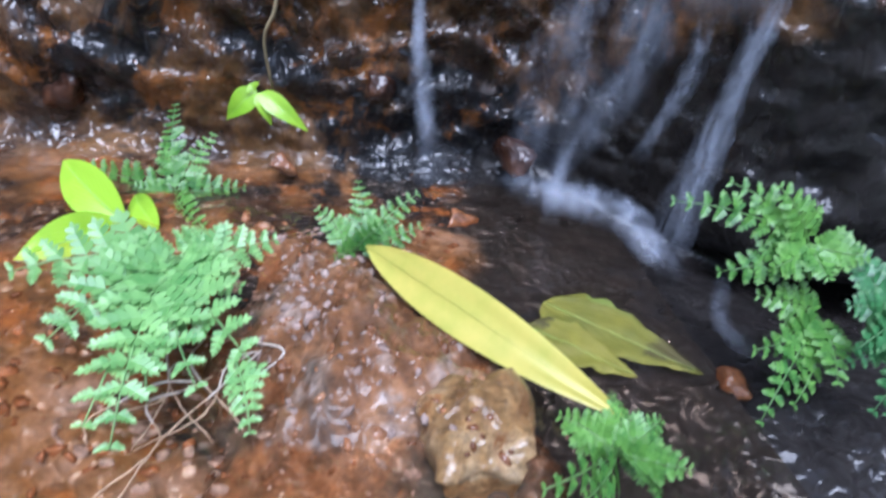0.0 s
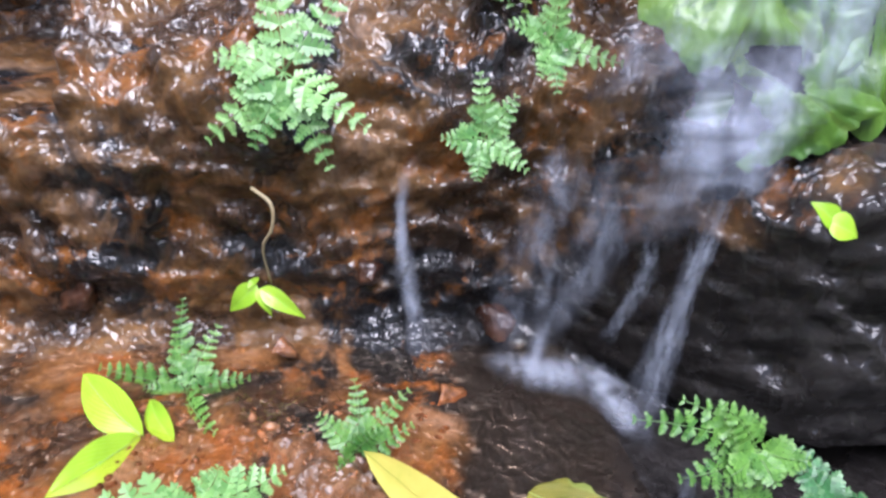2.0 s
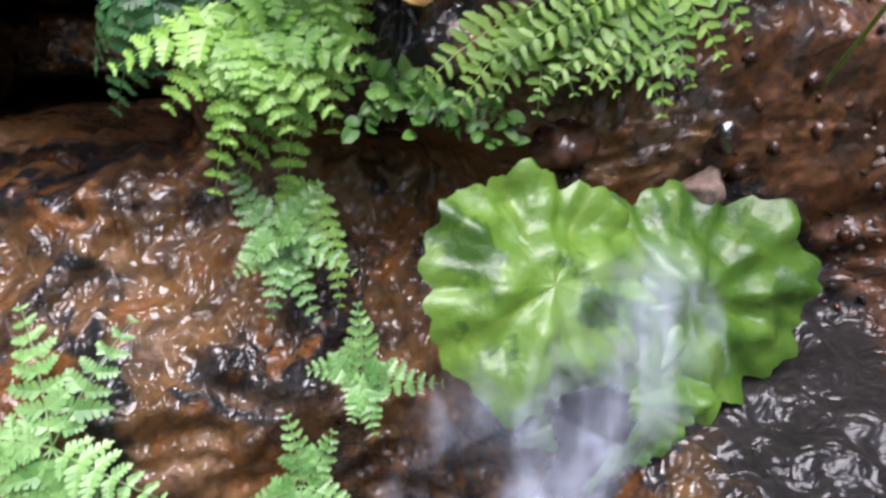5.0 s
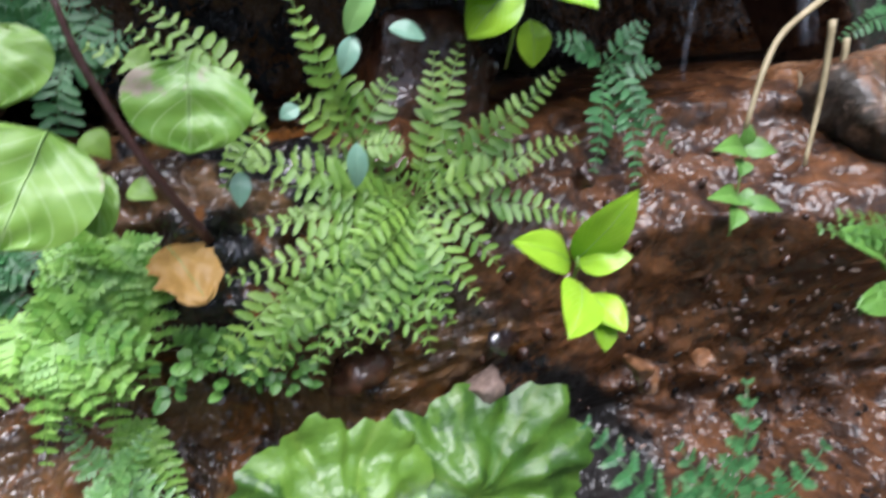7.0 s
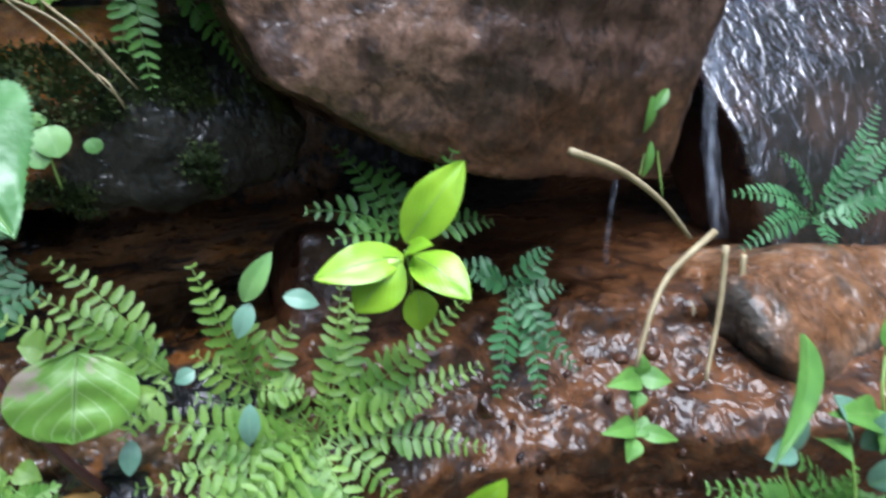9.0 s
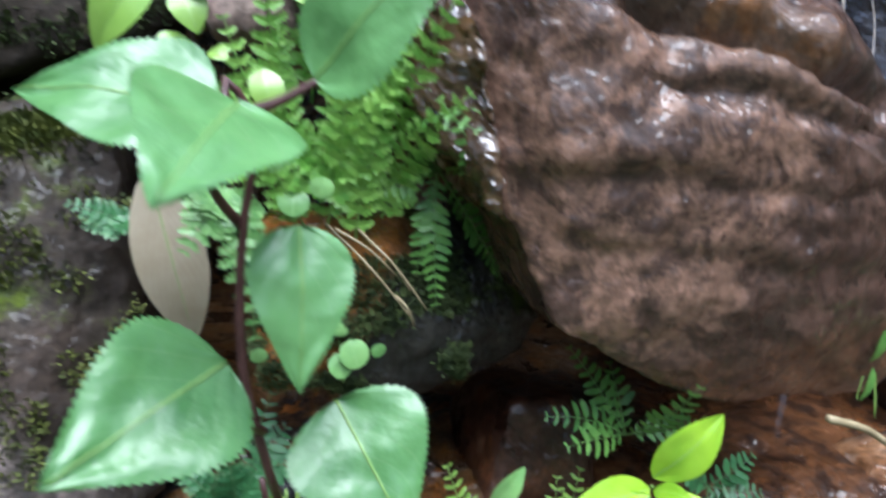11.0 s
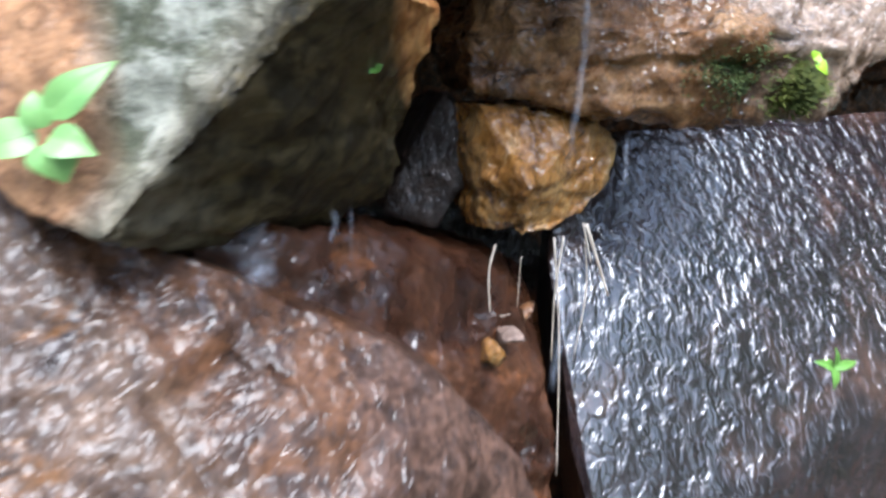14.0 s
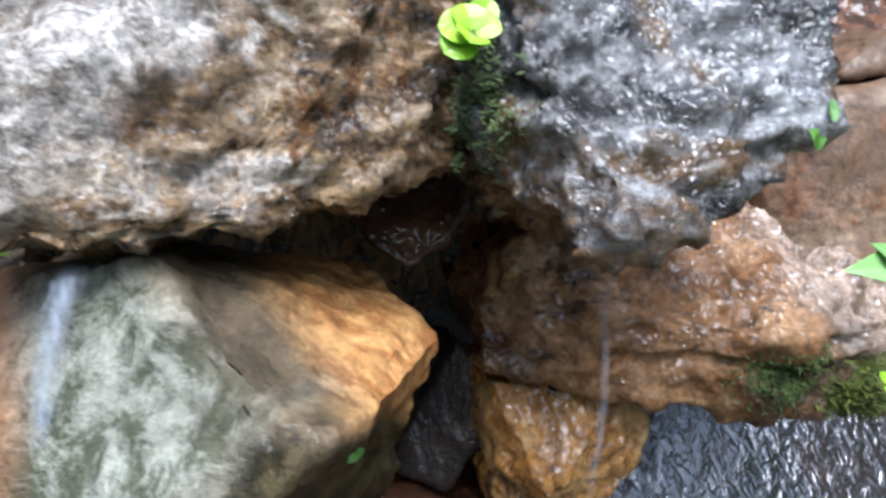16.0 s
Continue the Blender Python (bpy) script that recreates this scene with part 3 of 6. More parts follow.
def frond_bm(base, tip, width, kind="lobed", normal=(0, -0.85, 0.5), bow=0.12, pairs=0, seed=0, droop=0.0):
    """A fern frond: a thin rachis and pairs of leaflets, each one lobed or plain, shortening towards the tip."""
    rnd = random.Random(seed)
    if kind == "simple":
        width *= 0.84
    base, tip = free(base, 0.002), free(tip, 0.008)
    ln = (tip - base).length
    y0 = (tip - base) / ln
    z0 = Vector(normal) + Vector((rnd.uniform(-.16, .16), 0, rnd.uniform(-.16, .16)))
    z0 = (z0 - y0 * z0.dot(y0)).normalized()
    side = y0.cross(z0)
    bend = rnd.uniform(-0.06, 0.06)
    n = 14
    for k in (0.3, 0.6):
        q = base.lerp(tip, k) + z0 * (bow * ln * math.sin(math.pi * k * 0.9))
        short = (free(q, 0.004) - q).length
        if short > 0.001:
            bow += short / ln
    bow = min(bow, 0.45)
    line = []
    for i in range(n):
        v = i / (n - 1)
        line.append(base + y0 * (v * ln) + z0 * (bow * ln * math.sin(math.pi * v * 0.9)) + side * (bend * ln * math.sin(math.pi * v)) - Vector((0, 0, droop * ln * v * v)))
    bm = bmesh.new()
    uvl = bm.loops.layers.uv.verify()
    tube(bm, [line[0], line[4], line[9], line[13]], 0.0007, 0.00025, n=8, sides=4)
    count = pairs or max(7, int(ln / (width * (0.255 if kind == "simple" else 0.25))))
    for k in range(count):
        v = 0.12 + 0.86 * k / (count - 1)
        f = v * (n - 1)
        i = min(int(f), n - 2)
        p = line[i].lerp(line[i + 1], f - i)
        d = (line[i + 1] - line[i]).normalized()
        zz = (z0 - d * z0.dot(d)).normalized()
        if kind == "simple":
            s = min(1.0, 0.30 + v * 1.7) * (1 - max(0, v - 0.45) / 0.62) ** 0.7
        else:
            s = min(1.0, 0.5 + v * 2.0) * (1 - max(0, v - 0.25) / 0.85) ** 0.75
        s = max(s, 0.12) * width * 0.5
        for sg in (-1, 1):
            ang = radians(rnd.uniform(56, 72)) if kind != "simple" else radians(rnd.uniform(56, 74))
            ax = (d * math.cos(ang) + d.cross(zz) * (sg * math.sin(ang)) + zz * rnd.uniform(-0.05, 0.20)).normalized()
            nz = (zz + ax * rnd.uniform(-.2, .2) + d * rnd.uniform(-.25, .25)).normalized()
            ay = nz.cross(ax).normalized()
            L = s * rnd.uniform(0.86, 1.10)
            q = p + ax * 0.0004
            if kind == "simple":
                w = L * 0.45
                prof = [(0, .25), (.10, .74), (.22, 1.0), (.33, .80), (.45, 1.0), (.56, .74), (.68, .86), (.80, .56), (.91, .42), (1, .06)]
            else:
                lobed_leaflet(bm, uvl, q, ax, ay, nz, L, rnd)
                continue
            mid = [bm.verts.new(q + ax * (a * L) - nz * (0.10 * L * a * a)) for a, _ in prof]
            for t in (-1, 1):
                edge = [bm.verts.new(q + ax * (min(1.0, a + 0.05 * b) * L) + ay * (t * b * w * 0.5 * rnd.uniform(0.85, 1.1)) + nz * (0.05 * L * b - 0.10 * L * a * a)) for a, b in prof]
                for j in range(len(prof) - 1):
                    vs = (mid[j], mid[j + 1], edge[j + 1], edge[j])
                    fc = bm.faces.new(vs if t * sg < 0 else vs[::-1])
                    for lp, (uu, vv) in zip(fc.loops, ((0, prof[j][0]), (0, prof[j + 1][0]), (t, prof[j + 1][0]), (t, prof[j][0])) if t * sg < 0 else ((t, prof[j][0]), (t, prof[j + 1][0]), (0, prof[j + 1][0]), (0, prof[j][0]))):
                        lp[uvl].uv = (uu, vv)
    return bm


SEED = [100]


def fern(label, base, tips, width, material, kind="lobed", normal=(0, -0.85, 0.5), bow=0.1, group="ferns on the wet rock", name="fern", pairs=0):
    """A fern plant: fronds from one root, each given by its tip and, where it differs, its own base and width."""
    e = thing(name, base, label, "fern", group)
    for t in tips:
        tip, b, w = (t, base, width) if not isinstance(t[0], tuple) else (t[0], t[1] if len(t) > 1 and t[1] else base, t[2] if len(t) > 2 else width)
        SEED[0] += 1
        part("frond", frond_bm(b, tip, w, kind, normal, bow, pairs, SEED[0]), material, e)
    return e


def leafy(name, label, category, leaves, material, stems=(), stem_mat=None, shape="ovate", teeth=0, bow=0.1, fold=0.2, normal=(0, -0.85, 0.5), stem_r=0.0012, wave=0.02, group="", ragged=0.0, rib_mat=None):
    """A small plant: stems and single leaves (base, tip, width)."""
    e = thing(name, leaves[0][0] if not stems else stems[0][-1], label, category, group)
    for s in stems:
        bm = bmesh.new()
        tube(bm, s, stem_r, stem_r * 0.6, n=14, sides=7, knots=0.15)
        part("stem", bm, stem_mat or M_STEM_G, e)
    for b, t, w, *nn in leaves:
        SEED[0] += 1
        bm = bmesh.new()
        rib = blade(bm, b, t, w, nn[0] if nn else normal, shape, bow, fold, teeth, wave, nv=56 if teeth else 40 if ragged else 14, nu=10 if ragged else 6, seed=SEED[0] % 17, ragged=ragged)
        rib = [p.copy() for p in rib]
        ob = part("leaf", bm, material, e)
        if w >= 0.02:
            bm = bmesh.new()
            tube(bm, rib[:-2], w * 0.011, w * 0.004, n=14, sides=5)
            part("midrib", bm, rib_mat or M_RIB, ob)
    return e


# ---- the large structure ----
PROFILE = [(-0.25, -0.10), (-0.05, 0.0), (0.06, 0.11), (0.14, 0.165), (0.22, 0.188), (0.34, 0.192), (0.41, 0.196), (0.445, 0.215), (0.435, 0.27), (0.412, 0.33), (0.405, 0.38), (0.43, 0.43),
           (0.47, 0.48), (0.50, 0.53), (0.46, 0.552), (0.425, 0.57), (0.41, 0.62), (0.415, 0.66), (0.46, 0.69), (0.75, 0.70), (1.5, 0.715), (1.6, 0.9), (1.6, 1.2), (1.5, 1.34), (0.70, 1.46), (0.76, 1.60), (0.78, 1.75), (0.75, 1.95), (1.2, 2.1)]


def rock_face():
    """The streambed face: a ledge with a pool, a leaning wet face, a second ledge and the dark hollow above it."""
    line = curve_points([(0, a, b) for a, b in PROFILE], 420)
    xs = [-0.6 + 2.5 * i / 520 for i in range(521)]
    bm = bmesh.new()
    grid = []
    for p in line:
        row = []
        for x in xs:
            y, z = p.y, p.z
            y += 0.018 * step(0.26, 0.32, z) * (1 - step(0.50, 0.56, z))
            y += 0.16 * step(-0.08, -0.24, x) * step(0.40, 0.50, z) * (1 - step(0.53, 0.60, z))
            y += 0.32 * step(-0.225, -0.26, x) * step(0.36, 0.39, z) * (1 - step(0.53, 0.60, z))
            y += 0.9 * step(0.0, -0.07, x) * (1 - step(-0.34, -0.44, x)) * step(0.525, 0.55, z) * (1 - step(0.82, 0.90, z))
            y += 0.065 * step(0.15, 0.0, x) * step(0.52, 0.56, z) * (1 - step(0.70, 0.76, z))
            y -= 0.17 * step(0.08, 0.26, x) * step(0.17, 0.23, z) * (1 - step(0.40, 0.52, z))
            w = step(0.11, 0.2, x) * step(0.39, 0.45, z) * (1 - step(0.60, 0.66, z))
            y = y * (1 - w) + (0.405 - 0.12 * (z - 0.52) - 0.25 * max(0, x - 0.25)) * w
            y -= 0.05 * step(0.42, 0.6, x) * step(0.5, 0.6, z)
            y -= 0.9 * max(0, x - 1.32)
            y -= max(0, y - 0.52) * step(-0.22, -0.34, x) * step(0.70, 0.74, z)
            z += 0.02 * noise.noise(Vector((x * 4, y * 4, 2.0)))
            q = Vector((x, y, z))
            d = 0.022 * fbm(q * 9, 3) + 0.019 * ridged(q * 27, 4) + 0.010 * fbm(q * 52, 3) + 0.004 * fbm(q * 110, 2)
            d *= 1 - 0.72 * step(0.155, 0.185, z) * (1 - step(0.205, 0.24, z)) * step(0.16, 0.22, y)
            d *= 1 - 0.55 * step(0.25, 0.31, x) * step(0.47, 0.52, z) * (1 - step(0.70, 0.76, z))
            up = 0.35
            row.append(bm.verts.new((x, y - d * (1 - up), z + d * up)))
        grid.append(row)
    for a, b in zip(grid, grid[1:]):
        for i in range(len(xs) - 1):
            bm.faces.new((a[i], a[i + 1], b[i + 1], b[i]))
    keep_surface(bm)
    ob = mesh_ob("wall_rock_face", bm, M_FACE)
    return tagged(ob, "wet dark brown and rust-orange rock face of a spring", "rock face", kind="structure")


rock_face()


def bank(name, corners, label):
    bm = bmesh.new()
    bm.faces.new([bm.verts.new(c) for c in corners])
    bmesh.ops.subdivide_edges(bm, edges=bm.edges[:], cuts=24, use_grid_fill=True)
    for v in bm.verts:
        v.co += Vector((0, 0.12, 0.05)) * fbm(v.co * 1.1, 3)
    return tagged(mesh_ob(name, bm, M_BACK), label, "earth", kind="structure")


bank("ground", [(-9, -8, -0.12), (9, -8, -0.12), (9, 4, -0.12), (-9, 4, -0.12)], "dark damp earth in front of the rock")
# added out of view; its height sets how much sky the wet rock reflects
bank("wall_opposite_bank", [(-5, -3.2, -0.3), (5, -3.2, -0.3), (5, -3.8, 1.45), (-5, -3.8, 1.45)], "unseen dark bank added opposite the rock to shape its reflections")
bank("wall_side_left", [(-1.6, -3.3, -0.3), (-1.6, 0.9, -0.3), (-1.9, 0.9, 2.4), (-1.9, -3.4, 2.3)], "dark bank beside the spring")
bank("wall_side_right", [(2.1, -3.3, -0.3), (2.1, 0.9, -0.3), (2.4, 0.9, 2.6), (2.4, -3.4, 2.3)], "dark overgrown bank beyond the wet slab")

# ---- stones ----
rock("boulder", [(0.176, 0.450, 1.222), (0.206, 0.461, 1.237), (0.160, 0.417, 1.175), (0.170, 0.387, 1.130), (0.203, 0.362, 1.096), (0.207, 0.345, 1.070), (0.201, 0.335, 1.055), (0.238, 0.449, 1.220), (0.285, 0.434, 1.199), (0.330, 0.402, 1.153),
                 (0.397, 0.356, 1.084), (0.470, 0.420, 1.084), (0.537, 0.395, 1.008), (0.561, 0.345, 0.920), (0.281, 0.323, 1.040), (0.310, 0.311, 1.024), (0.372, 0.304, 1.020), (0.300, 0.306, 0.985), (0.390, 0.300, 0.975),
                 (0.150, 0.400, 1.100), (0.186, 0.385, 1.066), (0.197, 0.365, 1.024), (0.198, 0.365, 0.972), (0.204, 0.365, 0.934), (0.233, 0.355, 0.866), (0.255, 0.350, 0.864), (0.310, 0.364, 0.826), (0.362, 0.366, 0.803),
                 (0.526, 0.380, 0.782), (0.316, 0.330, 0.885), (0.393, 0.330, 0.859), (0.527, 0.345, 0.857), (0.225, 0.336, 0.960)],
     M_BOULDER, "large wet brown sandstone boulder with worn edges", deep=0.16, rough=0.0045, freq=11, layers=0.002, size=0.0045, soft=1, seed=1, origin=(0.30, 0.36, 1.00),
     cuts=[((0.283, 0.322, 1.042), (0.195, 0.334, 1.056), .012, .007, .006), ((0.480, 0.295, 0.998), (0.275, 0.322, 1.040), .026, .010, .008), ((0.480, 0.290, 0.975), (0.285, 0.300, 0.998), .010, .008, .004), ((0.305, 0.372, 1.110), (0.360, 0.325, 1.042), .008, .006, .010),
           ((0.205, 0.350, 1.075), (0.165, 0.390, 1.130), .006, .007, .010), ((0.262, 0.430, 1.190), (0.315, 0.369, 1.108), .003, .008, .008), ((0.480, 0.310, 0.880), (0.235, 0.340, 0.915), .005, .008, .004), ((0.480, 0.310, 0.930), (0.225, 0.340, 0.950), .006, .008, .004)])
rock("rock_slab", [(0.092, 0.423, 1.095), (0.139, 0.388, 1.111), (0.163, 0.363, 1.071), (0.183, 0.350, 1.033), (0.195, 0.353, 0.986), (0.203, 0.363, 0.931), (0.192, 0.378, 0.948), (0.161, 0.388, 1.008), (0.121, 0.408, 1.057)],
     M_STRIP, "wet brown slab leaning against the boulder", deep=0.10, rough=0.010, freq=20, size=0.006, soft=1, seed=2)
rock("rock", [(0.345, 0.460, 1.184), (0.464, 0.600, 1.136), (0.646, 0.620, 1.081), (0.636, 0.520, 0.970), (0.634, 0.460, 0.829), (0.281, 0.450, 1.125), (0.387, 0.430, 1.039)],
     M_RED, "wet reddish brown rock under the pale block", deep=0.12, rough=0.012, size=0.008, seed=3)
rock("rock", [(0.078, 0.470, 0.923), (0.118, 0.450, 0.928), (0.218, 0.470, 0.923), (0.271, 0.450, 0.849), (0.266, 0.460, 0.816), (0.181, 0.445, 0.801), (0.132, 0.440, 0.804), (0.074, 0.450, 0.817), (0.130, 0.420, 0.869), (0.180, 0.420, 0.867)],
     M_DARKMOSS, "dark mossy rock with a rusty orange patch", deep=0.14, rough=0.008, freq=14, size=0.007, seed=4)
rock("rock", [(0.243, 0.500, 0.725), (0.260, 0.470, 0.775), (0.314, 0.470, 0.776), (0.352, 0.470, 0.725), (0.326, 0.460, 0.662), (0.236, 0.460, 0.683)],
     M_RED, "brown rock in the dark hollow", deep=0.1, rough=0.008, size=0.009, seed=5)
rock("mossy_block", [(-0.216, 0.520, 0.953), (-0.134, 0.540, 0.983), (-0.024, 0.550, 1.013), (-0.014, 0.530, 0.986), (-0.027, 0.520, 0.882), (0.007, 0.510, 0.723), (-0.006, 0.500, 0.719), (-0.074, 0.450, 0.763), (-0.199, 0.450, 0.813), (-0.133, 0.500, 0.934)],
     M_SQUARE, "squared stone block with mossy top edge", deep=0.16, rough=0.008, size=0.009, soft=2, seed=6)
rock("mossy_block", [(-0.223, 0.580, 1.178), (0.025, 0.600, 1.216), (0.041, 0.590, 1.139), (0.031, 0.570, 1.062), (-0.033, 0.560, 1.035), (-0.228, 0.540, 0.983), (-0.116, 0.550, 1.093)],
     M_MOSSY, "dark stone block grown with moss", deep=0.16, rough=0.009, size=0.009, soft=2, seed=7, cuts=[((-0.132, 0.550, 1.177), (0.034, 0.580, 1.184), .012, .004, .004)])
rock("rock", [(0.058, 0.500, 1.281), (0.018, 0.480, 1.217), (0.035, 0.470, 1.172), (0.079, 0.480, 1.171), (0.141, 0.520, 1.206), (0.243, 0.560, 1.283), (0.232, 0.560, 1.361), (0.067, 0.500, 1.337), (0.091, 0.455, 1.229)],
     M_LICHEN, "rough grey and reddish stone with lichen", deep=0.15, rough=0.022, freq=14, size=0.006, layers=0.003, seed=8, cuts=[((0.039, 0.470, 1.228), (0.155, 0.480, 1.223), .010, .005, .006)])
rock("rock", [(0.042, 0.560, 1.177), (0.096, 0.580, 1.185), (0.092, 0.550, 1.148), (0.067, 0.540, 1.156), (0.047, 0.540, 1.159)],
     M_MOSSY, "small stone with bright moss", deep=0.06, rough=0.006, size=0.007, seed=9)
rock("rock", [(0.038, 0.501, 1.086), (0.079, 0.523, 1.098), (0.127, 0.501, 1.081), (0.108, 0.478, 1.041), (0.054, 0.478, 1.038), (0.073, 0.473, 1.076)],
     M_PINK, "small dry pinkish stone behind the plants", deep=0.07, rough=0.004, size=0.007, seed=10)
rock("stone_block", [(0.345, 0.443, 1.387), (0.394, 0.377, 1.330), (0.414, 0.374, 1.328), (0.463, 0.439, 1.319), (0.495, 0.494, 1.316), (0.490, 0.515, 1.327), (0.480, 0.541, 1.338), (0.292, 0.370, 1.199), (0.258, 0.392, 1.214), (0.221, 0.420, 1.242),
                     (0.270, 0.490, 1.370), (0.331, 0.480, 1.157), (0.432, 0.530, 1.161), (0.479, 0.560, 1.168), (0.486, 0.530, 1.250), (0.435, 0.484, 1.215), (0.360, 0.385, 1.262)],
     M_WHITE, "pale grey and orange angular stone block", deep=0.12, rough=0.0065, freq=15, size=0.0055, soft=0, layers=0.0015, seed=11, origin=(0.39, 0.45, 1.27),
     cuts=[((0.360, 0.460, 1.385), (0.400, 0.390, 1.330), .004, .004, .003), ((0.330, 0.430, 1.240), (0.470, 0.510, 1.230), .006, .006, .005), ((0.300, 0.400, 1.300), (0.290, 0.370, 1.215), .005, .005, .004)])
rock("rock", [(0.562, 0.570, 1.249), (0.616, 0.550, 1.247), (0.681, 0.550, 1.240), (0.692, 0.540, 1.214), (0.682, 0.530, 1.166), (0.648, 0.530, 1.139), (0.599, 0.530, 1.130), (0.571, 0.560, 1.134), (0.588, 0.505, 1.183), (0.638, 0.520, 1.227)],
     M_YELLOW, "wet ochre yellow stone wedged in the gap", deep=0.1, rough=0.007, freq=18, size=0.0045, soft=0, seed=12, cuts=[((0.611, 0.540, 1.249), (0.589, 0.530, 1.130), .008, .005, .004), ((0.683, 0.530, 1.199), (0.574, 0.540, 1.165), .007, .005, .006)])
rock("boulder", [(0.545, 0.600, 1.299), (0.572, 0.600, 1.342), (0.627, 0.600, 1.373), (0.818, 0.580, 1.394), (0.991, 0.520, 1.435), (0.920, 0.450, 1.300), (0.824, 0.455, 1.252), (0.743, 0.475, 1.234), (0.663, 0.510, 1.242), (0.562, 0.565, 1.256), (0.617, 0.535, 1.313), (0.744, 0.445, 1.318)],
     M_DRIP, "rounded wet brown and tan boulder with dripping edge", deep=0.14, rough=0.014, size=0.0065, layers=0.004, seed=13, cuts=[((0.542, 0.560, 1.281), (0.818, 0.450, 1.289), .010, .006, .006), ((0.550, 0.560, 1.311), (0.671, 0.520, 1.322), .006, .005, .0), ((0.761, 0.450, 1.312), (0.840, 0.440, 1.318), .012, .004, .006)])
rock("stone_block", [(0.496, 0.470, 1.542), (0.504, 0.485, 1.455), (0.513, 0.480, 1.423), (0.526, 0.445, 1.407), (0.547, 0.415, 1.386), (0.569, 0.405, 1.391), (0.611, 0.393, 1.416), (0.660, 0.400, 1.446), (0.689, 0.420, 1.502), (0.697, 0.460, 1.561), (0.556, 0.395, 1.413), (0.602, 0.390, 1.447)],
     M_GREY, "grey glistening stone block with rough layers", deep=0.15, rough=0.018, freq=19, size=0.0048, soft=0, layers=0.005, seed=14, cuts=[((0.503, 0.450, 1.466), (0.647, 0.410, 1.457), .010, .006, .006), ((0.535, 0.430, 1.480), (0.564, 0.400, 1.406), .010, .006, .004)])
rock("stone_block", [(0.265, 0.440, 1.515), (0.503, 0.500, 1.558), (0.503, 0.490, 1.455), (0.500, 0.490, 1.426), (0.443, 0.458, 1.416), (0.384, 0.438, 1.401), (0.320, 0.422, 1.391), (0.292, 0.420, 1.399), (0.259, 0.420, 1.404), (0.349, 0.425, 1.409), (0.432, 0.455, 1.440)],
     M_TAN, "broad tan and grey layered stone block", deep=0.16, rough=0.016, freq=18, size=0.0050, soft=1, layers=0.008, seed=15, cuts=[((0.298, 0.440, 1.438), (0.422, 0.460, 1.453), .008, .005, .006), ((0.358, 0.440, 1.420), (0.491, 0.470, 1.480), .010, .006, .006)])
rock("rock", [(0.461, 0.620, 1.382), (0.492, 0.630, 1.411), (0.553, 0.630, 1.403), (0.565, 0.620, 1.384), (0.536, 0.600, 1.351), (0.500, 0.590, 1.333), (0.470, 0.600, 1.357)],
     M_RED, "small wet brown stone in the gap", deep=0.08, rough=0.006, size=0.006, seed=16)
rock("rock", [(0.541, 0.660, 1.225), (0.564, 0.640, 1.258), (0.578, 0.620, 1.231), (0.575, 0.610, 1.165), (0.547, 0.610, 1.121), (0.494, 0.640, 1.131)],
     M_DARKWET, "dark grey wet stone in the gap", deep=0.08, rough=0.006, size=0.007, seed=17)
rock("wet_slab", [(0.665, 0.590, 1.092), (0.700, 0.655, 1.170), (0.735, 0.690, 1.205), (1.333, 0.700, 1.240), (1.070, 0.450, 0.933), (1.119, 0.385, 0.749), (1.272, 0.350, 0.485), (0.706, 0.390, 0.621), (0.669, 0.425, 0.806), (0.662, 0.500, 0.910)],
     M_SLOPE, "black rock slab under a film of running water", push=(0, 0.8, -0.6), deep=0.1, rough=0.0018, size=0.006, seed=18)
rock("boulder", [(0.768, 0.540, 1.406), (0.797, 0.520, 1.479), (0.902, 0.500, 1.495), (0.887, 0.460, 1.353), (0.775, 0.500, 1.330)],
     M_SMOOTH, "smooth brown boulder behind the grey block", deep=0.15, rough=0.006, size=0.01, seed=19)
rock("rock", [(0.846, 0.560, 1.513), (0.888, 0.540, 1.535), (0.931, 0.520, 1.502), (0.828, 0.530, 1.489)], M_SMOOTH, "tan stone at the top of the wall", deep=0.1, rough=0.006, size=0.01, seed=20)
rock("rock", [(0.573, 0.340, 0.704), (0.673, 0.340, 0.706), (0.834, 0.320, 0.683), (0.770, 0.280, 0.542), (0.603, 0.300, 0.588), (0.554, 0.300, 0.653), (0.554, 0.320, 0.681)],
     M_ORANGE, "rusty orange rock with a grey face", deep=0.12, rough=0.007, size=0.008, seed=21)

# stones on and round the lower ledge
rock("rock", [(-0.092, 0.327, 0.200), (-0.038, 0.343, 0.205), (-0.003, 0.262, 0.200), (0.039, 0.194, 0.200), (0.041, 0.148, 0.185), (-0.078, 0.150, 0.185), (-0.093, 0.202, 0.195), (-0.032, 0.207, 0.222), (-0.043, 0.262, 0.218)],
     M_ORANGE, "gravelly rust-orange mound on the ledge", deep=0.06, push=(0, 0, -1), rough=0.010, freq=22, size=0.005, soft=1, seed=31)
rock("stone", [(-0.013, 0.184, 0.215), (-0.003, 0.199, 0.220), (0.022, 0.198, 0.220), (0.032, 0.179, 0.215), (0.021, 0.155, 0.210), (-0.008, 0.155, 0.210), (0.006, 0.172, 0.224)],
     M_TANSTONE, "tan stone with granular top on the ledge", "stone", deep=0.03, push=(0, 0, -1), rough=0.008, freq=26, size=0.004, soft=1, seed=32)
